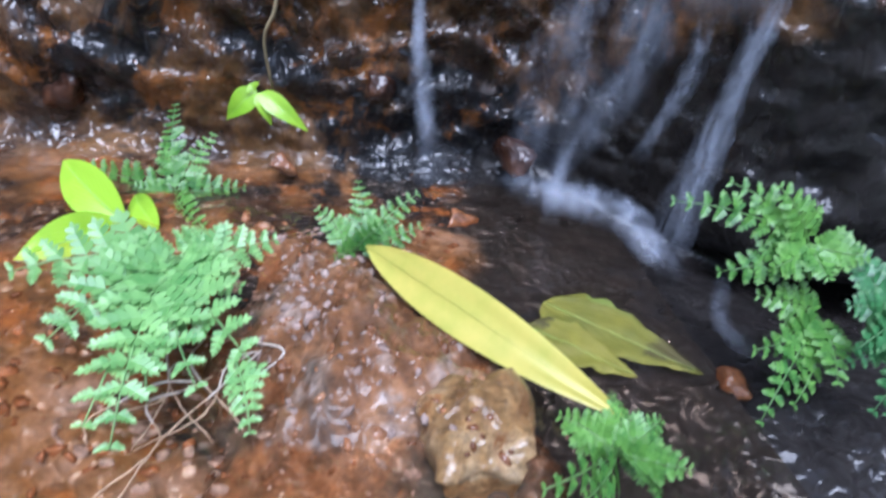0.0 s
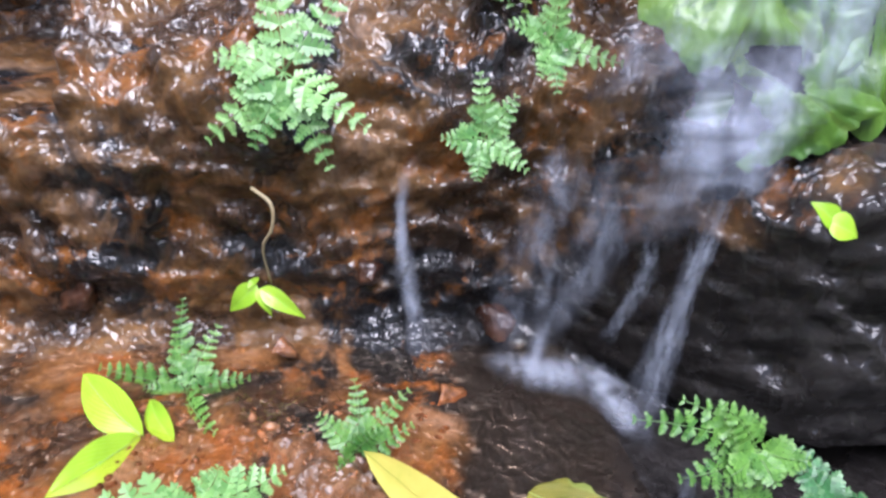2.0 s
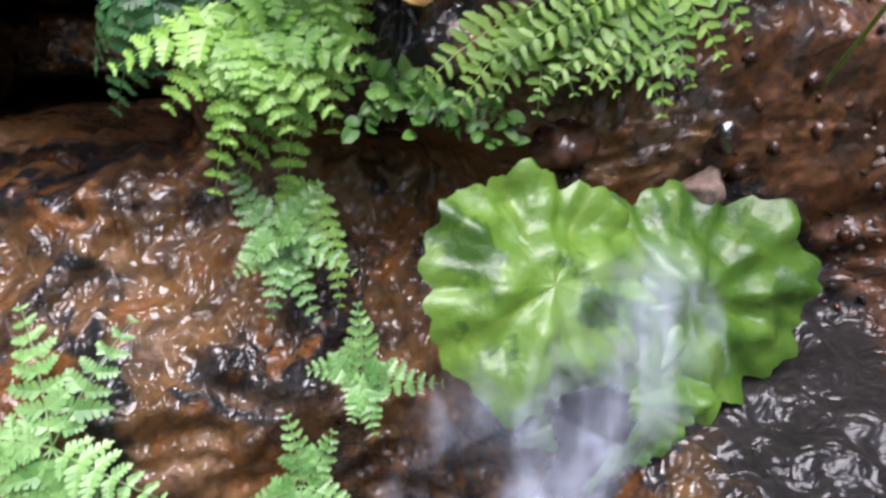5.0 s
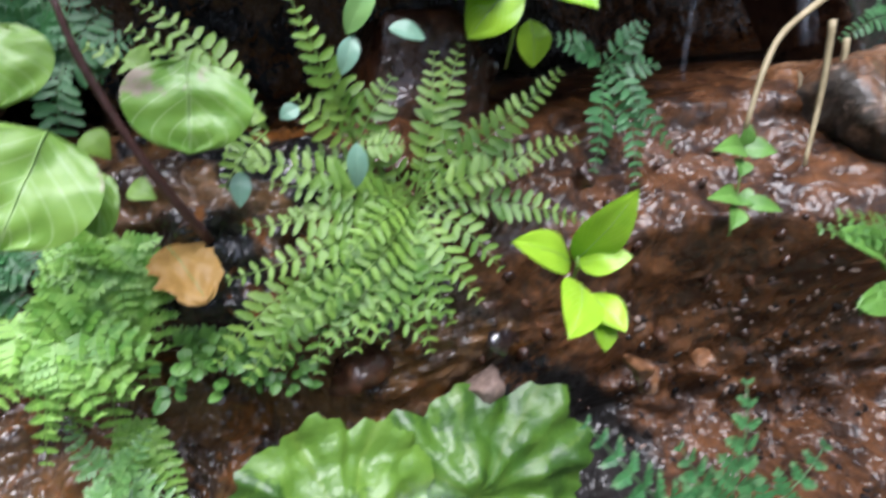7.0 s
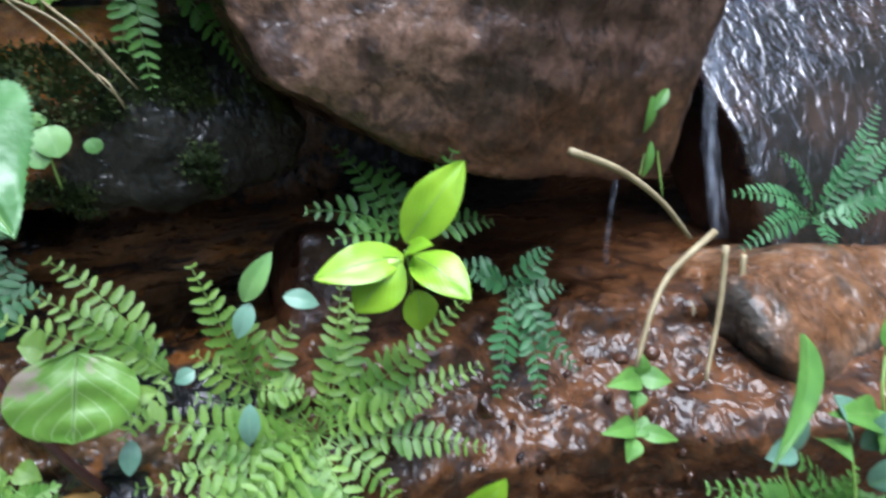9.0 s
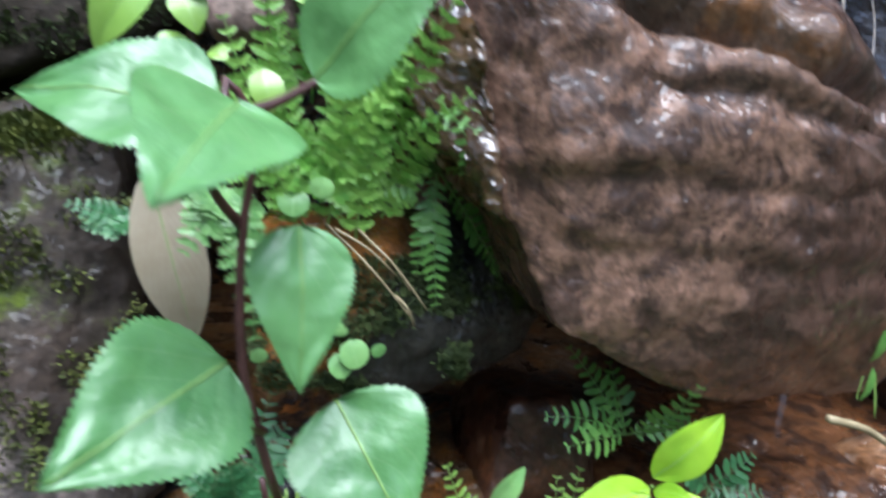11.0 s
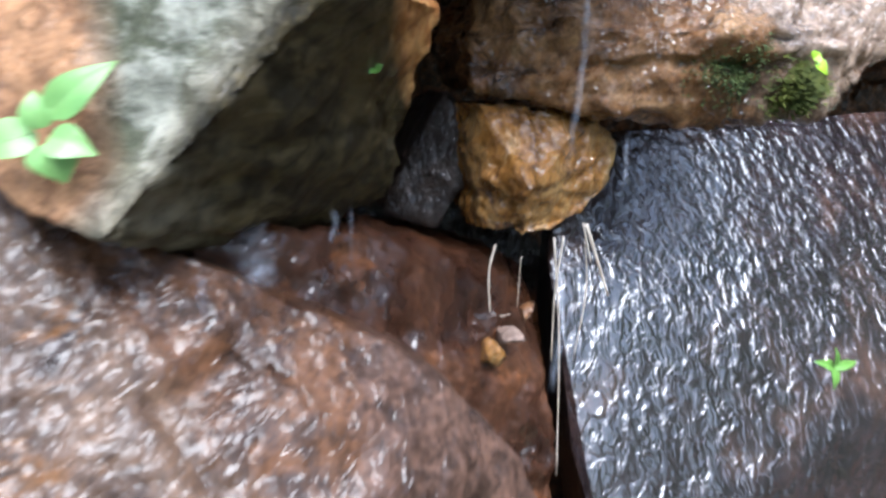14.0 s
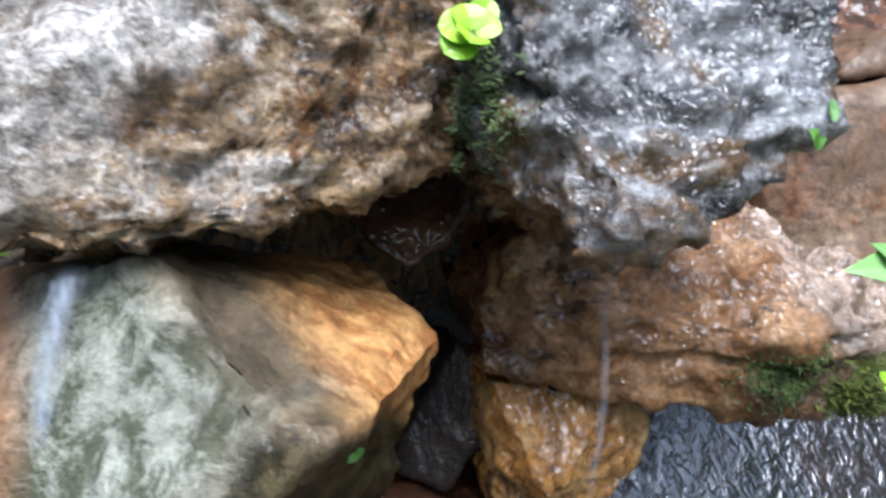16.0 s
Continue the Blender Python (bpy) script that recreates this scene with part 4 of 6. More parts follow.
STONES = [((-0.094, 0.405, 0.213), 0.010, M_PEBBLE, "small orange stone in the pool"), ((0.067, 0.410, 0.234), 0.017, M_RED, "reddish stone at the foot of the fall"), ((0.027, 0.361, 0.200), 0.014, M_PEBBLE, "orange stone in the pool"),
          ((0.140, 0.222, 0.190), 0.012, M_PEBBLE, "orange pebble in the shade"), ((0.331, 0.290, 0.546), 0.012, M_ORANGE, "bright orange stone in the stream"), ((0.391, 0.300, 0.531), 0.009, M_ORANGE, "small orange stone in the stream"),
          ((0.195, 0.385, 0.549), 0.026, M_RED, "smooth wet brown stone on the ledge"), ((0.280, 0.370, 0.547), 0.017, M_SLOPE, "grey wet stone in the stream"), ((0.262, 0.365, 0.520), 0.016, M_PINK, "pale stone in the stream"),
          ((0.608, 0.520, 1.061), 0.010, M_ORANGE, "small tan stone in the gap"), ((0.584, 0.510, 1.045), 0.013, M_PINK, "pale pinkish stone in the gap"), ((0.560, 0.500, 1.032), 0.014, M_YELLOW, "small ochre stone in the gap"),
          ((-0.096, 0.570, 0.533), 0.008, M_RED, "small red stone in the crevice"), ((-0.237, 0.440, 0.251), 0.022, M_RED, "reddish stone at the pool edge"), ((-0.033, 0.425, 0.268), 0.014, M_RED, "dark red stone in the face"),
          ((0.343, 0.300, 0.531), 0.010, M_ORANGE, "orange stone in the stream"), ((0.350, 0.360, 0.649), 0.010, M_RED, "wet red stone beside the fern")]
for k, (p, r, mt, lab) in enumerate(STONES):
    rd = random.Random(k + 5)
    pts = [Vector(p) + Vector((rd.gauss(0, 1), rd.gauss(0, 1), rd.gauss(0, 0.8))).normalized() * r * rd.uniform(0.55, 1.3) + Vector((0, r * 0.35, 0)) for _ in range(9)]
    rock("stone", [tuple(q) for q in pts], mt, lab, "stone", deep=0.004, shrink=0.98, rough=r * 0.22, freq=40, size=r * 0.22, soft=1, seed=40 + k, group="loose stones")

# ---- water ----
def clear_water():
    m, n, l, b = nodes_of("clear_pool_water")
    b.inputs["Base Color"].default_value = (0.75, 0.55, 0.38, 1)
    b.inputs["Roughness"].default_value = 0.03
    b.inputs["IOR"].default_value = 1.33
    b.inputs["Transmission Weight"].default_value = 1.0
    co = n.new("ShaderNodeTexCoord").outputs["Object"]
    nz = noise_node(n, l, co, 30, 2, 0.5, dist=1.2)
    bp = n.new("ShaderNodeBump")
    bp.inputs["Strength"].default_value = 0.6
    bp.inputs["Distance"].default_value = 0.005
    l.new(nz.outputs[0], bp.inputs["Height"])
    l.new(bp.outputs[0], b.inputs["Normal"])
    return m


M_POOL = clear_water()
bm = bmesh.new()
bmesh.ops.create_grid(bm, x_segments=80, y_segments=50, size=0.5)
for v in bm.verts:
    v.co = Vector((v.co.x * 0.66 - 0.20, v.co.y * 0.40 + 0.30, 0.205 + 0.0015 * fbm(Vector((v.co.x * 30, v.co.y * 30, 0)), 2)))
pool = tagged(mesh_ob("pool_water", bm, M_POOL), "shallow clear brown pool on the lower ledge", "water", kind="structure")
pool.visible_shadow = False


def stream(label, pts, widths, material=None, strands=3, name="water_stream", seed=0, normal=(0, -1, 0.1)):
    """Running or falling water: ribbons that twist a little round the same line, wider where the water spreads."""
    e = thing(name, pts[0], label, "water", "running water")
    rnd = random.Random(seed)
    for k in range(strands):
        line = curve_points(pts, 40)
        bm = bmesh.new()
        uvl = bm.loops.layers.uv.verify()
        ph = rnd.uniform(0, 9)
        rows = []
        for i, p in enumerate(line):
            v = i / 39
            f = v * (len(widths) - 1)
            j = min(int(f), len(widths) - 2)
            w = widths[j] + (widths[j + 1] - widths[j]) * (f - j)
            w *= rnd.uniform(0.9, 1.1) * (1 if strands == 1 else 0.75)
            d = (line[min(i + 1, 39)] - line[max(i - 1, 0)]).normalized()
            nn = Vector(normal)
            x = d.cross(nn).normalized()
            c = p + x * (w * 0.35 * math.sin(ph + v * 5 + k * 2)) + nn * (0.003 * k)
            rows.append([bm.verts.new(c + x * (u * w * 0.5) + nn * (w * 0.22 * (1 - u * u) + 0.003 * noise.noise(Vector((u * 3, v * 9, ph))))) for u in (-1, -.6, -.2, .2, .6, 1)])
        us = (-1, -.6, -.2, .2, .6, 1)
        for i in range(39):
            for j in range(5):
                fc = bm.faces.new((rows[i][j], rows[i][j + 1], rows[i + 1][j + 1], rows[i + 1][j]))
                for lp, t in zip(fc.loops, ((us[j], i / 39), (us[j + 1], i / 39), (us[j + 1], (i + 1) / 39), (us[j], (i + 1) / 39))):
                    lp[uvl].uv = t
        ob = part("strand", bm, material or M_WATER, e)
        ob.visible_shadow = False
    return e


stream("thin falling water jet over the dark rock", [(0.143, 0.300, 0.387), (0.146, 0.310, 0.337), (0.146, 0.320, 0.283), (0.145, 0.330, 0.203)], [.008, .015, .022, .026], strands=5, seed=1)
stream("second falling jet beside the first", [(0.122, 0.320, 0.348), (0.126, 0.330, 0.313), (0.122, 0.345, 0.263)], [.007, .012, .010], strands=4, seed=2)
stream("broken sheet of falling water", [(0.104, 0.350, 0.386), (0.108, 0.360, 0.320), (0.084, 0.370, 0.246), (0.087, 0.375, 0.200)], [.035, .04, .02, .012], strands=3, seed=3, material=M_SPRAY)
stream("thin veil of spray before the dark rock", [(0.084, 0.365, 0.388), (0.078, 0.360, 0.360), (0.070, 0.360, 0.314), (0.064, 0.362, 0.241)], [.02, .035, .045, .03], strands=2, seed=31, material=M_SPRAY)
stream("faint trickle down the rock", [(-0.012, 0.400, 0.341), (-0.007, 0.400, 0.283), (0.007, 0.400, 0.217)], [.008, .014, .022], seed=4, material=M_SPRAY)
stream("thin trickle on the rock", [(-0.007, 0.390, 0.372), (-0.010, 0.395, 0.331), (0.003, 0.400, 0.211)], [.010, .012, .012], strands=2, seed=5, material=M_SPRAY)
stream("splashing water below the broad leaf", [(0.103, 0.330, 0.471), (0.121, 0.320, 0.435), (0.129, 0.320, 0.391), (0.133, 0.330, 0.344)], [.05, .10, .11, .06], strands=5, seed=6, material=M_SPRAY)
stream("splashing water on the rock shelf", [(0.146, 0.310, 0.453), (0.148, 0.300, 0.417), (0.150, 0.300, 0.379)], [.04, .08, .05], strands=4, seed=7, material=M_SPRAY)
stream("churned water at the foot of the fall", [(0.048, 0.370, 0.238), (0.083, 0.350, 0.226), (0.126, 0.335, 0.216), (0.156, 0.310, 0.204)], [.02, .045, .05, .02], strands=2, seed=8, material=M_SPRAY, normal=(0, -0.5, 0.85))
stream("water sheeting over the broad leaf", [(0.215, 0.312, 0.500), (0.190, 0.303, 0.486), (0.166, 0.300, 0.465), (0.150, 0.300, 0.439)], [.03, .07, .09, .07], strands=5, seed=28, material=M_VEIL)
stream("water running off the ledge", [(0.137, 0.260, 0.237), (0.145, 0.250, 0.216), (0.167, 0.245, 0.195)], [.012, .014, .01], strands=2, seed=9)
stream("falling water in the hollow", [(0.631, 0.425, 0.901), (0.631, 0.425, 0.823), (0.628, 0.420, 0.714)], [.018, .018, .022], seed=10)
stream("thin dripping water in the hollow", [(0.596, 0.500, 0.817), (0.569, 0.490, 0.752), (0.549, 0.480, 0.688)], [.004, .005, .006], strands=2, seed=11)
stream("arc of water pouring between the blocks", [(0.321, 0.460, 1.385), (0.317, 0.440, 1.380), (0.312, 0.430, 1.359), (0.305, 0.430, 1.324), (0.300, 0.430, 1.282)], [.010, .012, .011, .013, .015], strands=4, seed=12)
stream("thin drip from the grey block", [(0.567, 0.430, 1.382), (0.576, 0.440, 1.333), (0.586, 0.450, 1.278), (0.591, 0.460, 1.207)], [.004, .006, .008, .007], strands=2, seed=13)
stream("thin drip over the ochre stone", [(0.667, 0.490, 1.232), (0.666, 0.490, 1.186)], [.006, .008], strands=2, seed=14)
stream("thin drips off the pale block", [(0.421, 0.490, 1.179), (0.418, 0.490, 1.154)], [.007, .006], strands=2, seed=15)
stream("thin drips off the pale block", [(0.432, 0.490, 1.181), (0.433, 0.490, 1.136)], [.004, .003], strands=2, seed=16)
stream("water spilling on the red rock", [(0.357, 0.400, 1.197), (0.361, 0.410, 1.174), (0.363, 0.410, 1.156)], [.015, .025, .015], strands=3, seed=17, material=M_SPRAY)
stream("water running down the slab edge", [(0.641, 0.530, 1.132), (0.638, 0.520, 1.068), (0.626, 0.500, 0.989)], [.010, .010, .012], strands=2, seed=18)
stream("small spurt in the dark gap", [(0.387, 0.550, 1.379), (0.394, 0.550, 1.377), (0.388, 0.550, 1.359)], [.004, .012, .006], strands=2, seed=19)
stream("drip from the pale stone", [(0.331, 0.400, 1.171), (0.332, 0.400, 1.144)], [.007, .005], strands=2, seed=20)
stream("trickle between the mossy stones", [(0.093, 0.520, 1.159), (0.093, 0.520, 1.125)], [.007, .006], strands=2, seed=21)

# ---- ferns and plants of the lower ledge ----
fern("small fresh green fern at the tip of the yellow leaf", (-0.041, 0.305, 0.211), [(-0.042, 0.345, 0.234), (-0.008, 0.330, 0.236), (-0.063, 0.320, 0.227), (-0.007, 0.310, 0.226), ((-0.052, 0.290, 0.215), None, .018), ((-0.024, 0.300, 0.233), None, .018)], .022, M_FERN, bow=.06)
fern("pale green fern hanging over the ledge edge", (-0.115, 0.249, 0.235), [(-0.174, 0.234, 0.233), (-0.148, 0.199, 0.226), (-0.124, 0.167, 0.217), (-0.114, 0.160, 0.215), (-0.092, 0.182, 0.221), (-0.072, 0.191, 0.223), (-0.108, 0.180, 0.221), (-0.147, 0.212, 0.229), (-0.104, 0.215, 0.229),
     ((-0.078, 0.267, 0.236), None, .030), ((-0.086, 0.232, 0.232), None, .026), ((-0.072, 0.167, 0.217), (-0.082, 0.195, 0.224), .02), ((-0.110, 0.269, 0.238), None, .022), ((-0.138, 0.238, 0.233), None, .03)], .038, M_FERN_L, bow=.08)
fern("small green fern behind the long-leaved plant", (-0.165, 0.410, 0.187), [(-0.168, 0.440, 0.240), (-0.140, 0.420, 0.228), ((-0.216, 0.400, 0.209), (-0.172, 0.410, 0.192), .03), (-0.117, 0.400, 0.200), (-0.139, 0.380, 0.180), ((-0.182, 0.380, 0.205), None, .02)], .026, M_FERN, bow=.06)
leafy("long_leaved_plant", "long-leaved bright green seedling with a pale stem", "plant", [((-0.181, 0.362, 0.188), (-0.216, 0.375, 0.221), .026), ((-0.183, 0.362, 0.188), (-0.231, 0.330, 0.177), .025), ((-0.161, 0.358, 0.187), (-0.176, 0.370, 0.204), .016)], M_SEEDLING,
      stems=[[(-0.141, 0.360, 0.178), (-0.160, 0.365, 0.180), (-0.186, 0.375, 0.181)]], stem_mat=M_STEM_T, shape="lance", bow=.08)
leafy("sprout", "little bright green sprout on a hanging tan stem", "plant", [((-0.112, 0.425, 0.260), (-0.132, 0.425, 0.238), .018), ((-0.109, 0.420, 0.260), (-0.077, 0.415, 0.238), .015), ((-0.113, 0.425, 0.260), (-0.118, 0.430, 0.262), .012), ((-0.110, 0.420, 0.260), (-0.101, 0.415, 0.240), .010)], M_SEEDLING,
      stems=[[(-0.109, 0.410, 0.339), (-0.096, 0.400, 0.332), (-0.096, 0.400, 0.315), (-0.104, 0.410, 0.296), (-0.101, 0.420, 0.264)]], stem_mat=M_STEM_T, stem_r=.0014)
leafy("fallen_leaf", "long yellowing fallen leaf lying across the mound", "leaf", [((-0.036, 0.297, 0.219), (0.068, 0.182, 0.212), .025, (-0.25, -0.78, 0.6))], M_YELLOW_LEAF, shape="lance", bow=.05, fold=.06, wave=.03, rib_mat=M_YELLOW_LEAF)
leafy("sunken_leaf", "yellow-green leaf lying under the water", "leaf", [((0.060, 0.278, 0.198), (0.125, 0.223, 0.198), .046, (0, -0.3, 1)), ((0.046, 0.256, 0.198), (0.091, 0.220, 0.198), .034, (0, -0.3, 1))], M_SUNKEN, shape="ovate", bow=.02, fold=.05, wave=.04, ragged=.3)
fern("bright green fern at the near end of the yellow leaf", (0.047, 0.150, 0.229), [(0.032, 0.165, 0.230), (0.015, 0.130, 0.236), (0.065, 0.160, 0.234), (0.067, 0.140, 0.233), (0.054, 0.175, 0.231), (0.020, 0.120, 0.241), (0.044, 0.120, 0.241)], .020, M_FERN, bow=.08)
fern("bright green fern on the dark bank", (0.158, 0.235, 0.268), [(0.096, 0.250, 0.277), (0.120, 0.250, 0.288), (0.136, 0.240, 0.292), (0.179, 0.225, 0.269), (0.161, 0.220, 0.259), (0.120, 0.235, 0.251), (0.138, 0.225, 0.260)], .026, M_FERN, bow=.08)
fern("shaded green fern low on the dark bank", (0.171, 0.225, 0.236), [(0.132, 0.190, 0.203), (0.149, 0.195, 0.209), (0.132, 0.210, 0.227), (0.165, 0.195, 0.222), (0.140, 0.230, 0.243)], .026, M_FERN, bow=.08)
fern("dark fern in the shade of the bank", (0.196, 0.210, 0.248), [(0.171, 0.200, 0.230), (0.176, 0.185, 0.216), (0.172, 0.215, 0.249), (0.176, 0.230, 0.264), (0.173, 0.200, 0.235), (0.178, 0.180, 0.219), (0.182, 0.235, 0.267), (0.196, 0.210, 0.261), (0.158, 0.190, 0.245)], .026, M_FERN_D, bow=.08)
e = thing("root_tuft", (-0.101, 0.250, 0.144), "pale wet rootlets under the hanging fern", "roots")
for k in range(9):
    rd = random.Random(k)
    a = Vector((-0.085, 0.206, 0.200)) + Vector((rd.uniform(-.03, .02), rd.uniform(-.01, .03), rd.uniform(0, .012)))
    b = Vector((-0.118, 0.175, 0.185)) + Vector((rd.uniform(-.02, .06), rd.uniform(-.02, .03), 0))
    bm = bmesh.new()
    tube(bm, [a, a.lerp(b, .3) + Vector((rd.uniform(-.012, .012), 0, .010)), a.lerp(b, .65) + Vector((rd.uniform(-.014, .014), rd.uniform(-.008, .008), .005)), b], .0006, .0003, n=16, sides=5)
    part("rootlet", bm, M_ROOT, e)

# ---- ferns on the wet face ----
fern("pale green fern growing on the wet rock face", (-0.085, 0.400, 0.415), [(-0.099, 0.445, 0.474), (-0.046, 0.435, 0.463), (-0.130, 0.400, 0.372), (-0.103, 0.392, 0.372), (-0.058, 0.384, 0.362), (-0.036, 0.378, 0.388), (-0.126, 0.415, 0.418)], .036, M_FERN_L, bow=.07)
fern("small fern tuft on the wet rock face", (0.030, 0.365, 0.389), [(0.027, 0.375, 0.424), (0.049, 0.370, 0.413), (0.006, 0.360, 0.389), (0.028, 0.357, 0.366), (0.056, 0.355, 0.373)], .023, M_FERN_L, bow=.06)
fern("small fern tuft in the trickling water", (0.066, 0.370, 0.444), [(0.067, 0.380, 0.477), (0.039, 0.365, 0.452), (0.105, 0.360, 0.435), (0.067, 0.352, 0.419), (0.057, 0.355, 0.427), ((0.077, 0.360, 0.448), None, .018)], .022, M_FERN_L, bow=.06)
fern("cluster of small ferns high on the wet face", (0.033, 0.430, 0.504), [(0.013, 0.460, 0.539), (0.059, 0.430, 0.531), (0.010, 0.420, 0.487), (0.049, 0.410, 0.459), (0.018, 0.415, 0.495), (0.071, 0.410, 0.483), (0.025, 0.410, 0.464), (0.046, 0.410, 0.509)], .025, M_FERN_L, bow=.06)
leafy("small_plant", "pair of bright leaves on the dark rock", "plant", [((0.161, 0.240, 0.388), (0.150, 0.245, 0.396), .012), ((0.157, 0.240, 0.389), (0.171, 0.237, 0.383), .014)], M_SEEDLING, bow=.1)
leafy("small_plant", "tiny green plant in the dark crevice", "plant", [((-0.250, 0.650, 0.514), (-0.263, 0.650, 0.521), .012), ((-0.250, 0.650, 0.514), (-0.238, 0.650, 0.520), .012), ((-0.250, 0.650, 0.514), (-0.247, 0.640, 0.500), .012), ((-0.250, 0.650, 0.514), (-0.252, 0.650, 0.530), .012)], M_FERN_D)
def broad_leaf(parent, centre, across, up, rx, rz, seed, lobes=9, deep=0.13):
    """A broad palmate leaf: lobed ragged outline round its stalk's foot, crumpled blade with raised veins, two skins."""
    centre, ax, ay = Vector(centre), Vector(across).normalized(), Vector(up)
    ay = (ay - ax * ay.dot(ax)).normalized()
    nz = ax.cross(ay)
    if nz.y > 0:
        nz = -nz
    bm = bmesh.new()
    uvl = bm.loops.layers.uv.verify()
    na, nr = 144, 16
    for skin in (0, 1):
        rings = []
        for j in range(nr + 1):
            ring = []
            for i in range(na):
                a = math.tau * i / na
                c = Vector((math.cos(a) * 2, math.sin(a) * 2, seed))
                edge = 1 + deep * (abs(math.sin(a * lobes / 2 + seed)) - 0.5) + 0.24 * noise.noise(c) + 0.10 * noise.noise(c * 2.6) + 0.05 * noise.noise(c * 7) + 0.035 * (abs((i % 6) - 3) / 1.5 - 1)
                k = j / nr
                x, z = math.cos(a) * rx * edge * k, math.sin(a) * rz * edge * k
                q = Vector((x * 17, z * 17, seed * 3.1))
                h = 0.015 * fbm(q, 3) + 0.002 * k * math.sin(a * lobes + seed * 2) - 0.012 * k * k + 0.004 * noise.noise(q * 4)
                ring.append((bm.verts.new(centre + ax * x + ay * z + nz * (h - 0.0006 * skin)), (k, a / math.tau * lobes)))
            rings.append(ring)
        for ra, rb in zip(rings, rings[1:]):
            for i in range(na):
                m = (i + 1) % na
                quad = [ra[i], ra[m], rb[m], rb[i]]
                fc = bm.faces.new([v for v, _ in (quad[::-1] if skin else quad)])
                for lp, (_, uv) in zip(fc.loops, quad[::-1] if skin else quad):
                    lp[uvl].uv = uv
    bmesh.ops.remove_doubles(bm, verts=bm.verts[:], dist=0.00002)
    return part("leaf", bm, M_BIGLEAF, parent)


e = thing("broad_leaf_plant", (0.190, 0.350, 0.470), "broad ragged wet green leaves with yellowing ribs under the splashing water", "plant")
broad_leaf(e, (0.150, 0.325, 0.495), (1, 0.05, 0), (0, 0.35, 1), 0.058, 0.056, 2.0, 7, 0.10)
broad_leaf(e, (0.232, 0.335, 0.472), (1, 0, 0.10), (0, 0.45, 1), 0.092, 0.062, 5.0, 9, 0.10)
broad_leaf(e, (0.185, 0.318, 0.432), (1, 0, 0.25), (0, 0.40, 1), 0.050, 0.036, 9.0, 7, 0.22)
bm = bmesh.new()
tube(bm, [(0.150, 0.345, 0.500), (0.175, 0.356, 0.478), (0.215, 0.366, 0.460), (0.260, 0.385, 0.440)], 0.0022, 0.0030, n=14, sides=6)
part("stem", bm, M_STEM_G, e)

# ---- the upper ledge ----
ROS = (0.242, 0.405, 0.647)
fern("large rosette of green fern fronds on the ledge", ROS, [(0.126, 0.370, 0.588), (0.157, 0.365, 0.575), (0.179, 0.360, 0.576), (0.224, 0.360, 0.562), (0.119, 0.380, 0.627), (0.347, 0.370, 0.617), (0.357, 0.385, 0.670), (0.357, 0.400, 0.716), (0.293, 0.420, 0.740), (0.274, 0.420, 0.737),
     (0.172, 0.410, 0.688), (0.133, 0.390, 0.651), (0.260, 0.360, 0.585), (0.157, 0.385, 0.653), (0.198, 0.365, 0.581), (0.182, 0.360, 0.632), ((0.223, 0.410, 0.699), None, .03), (0.132, 0.400, 0.693), (0.282, 0.370, 0.599), (0.145, 0.370, 0.608), (0.311, 0.370, 0.661), (0.239, 0.360, 0.576), (0.169, 0.360, 0.608), (0.302, 0.400, 0.694), (0.152, 0.390, 0.674)], .035, M_FERN_Y, kind="simple", bow=.10)
fern("fern fronds leaning up beside the rosette", (0.208, 0.400, 0.688), [(0.182, 0.400, 0.772), (0.236, 0.400, 0.724), (0.177, 0.400, 0.719), (0.234, 0.390, 0.685), (0.205, 0.410, 0.739)], .034, M_FERN_Y, kind="simple", bow=.08)
fern("green fern at the edge of the dark hollow", (0.162, 0.420, 0.702), [(0.099, 0.430, 0.764), (0.119, 0.430, 0.750), (0.077, 0.430, 0.756), (0.106, 0.450, 0.780), (0.131, 0.410, 0.674), (0.139, 0.430, 0.730)], .034, M_FERN_Y, kind="simple", bow=.08)
fern("bluish green fern by the stream", (0.393, 0.400, 0.717), [(0.424, 0.390, 0.742), (0.426, 0.370, 0.653), (0.391, 0.370, 0.635), (0.368, 0.400, 0.730), (0.429, 0.385, 0.713), (0.361, 0.375, 0.649), (0.400, 0.370, 0.680), (0.357, 0.410, 0.738)], .032, M_FERN_D, kind="simple", bow=.1)
fern("fern behind the seedling in the hollow", (0.317, 0.400, 0.770), [(0.283, 0.425, 0.830), (0.252, 0.400, 0.793), (0.383, 0.400, 0.767), (0.389, 0.420, 0.806), (0.314, 0.420, 0.817), (0.263, 0.390, 0.774)], .034, M_FERN, kind="simple", bow=.08)
leafy("seedling", "bright green seedling with five glossy leaves", "plant", [((0.289, 0.300, 0.620), (0.307, 0.270, 0.659), .024), ((0.287, 0.300, 0.619), (0.244, 0.286, 0.643), .022), ((0.288, 0.295, 0.620), (0.307, 0.275, 0.624), .018), ((0.285, 0.290, 0.611), (0.252, 0.255, 0.602), .026), ((0.289, 0.290, 0.604), (0.293, 0.265, 0.590), .020), ((0.290, 0.280, 0.595), (0.284, 0.270, 0.580), .014)],
      M_SEEDLING, stems=[[(0.316, 0.350, 0.575), (0.290, 0.300, 0.614), (0.288, 0.295, 0.624)]], bow=.1, fold=.07, shape="lance", wave=.04, group="seedlings on the ledge")
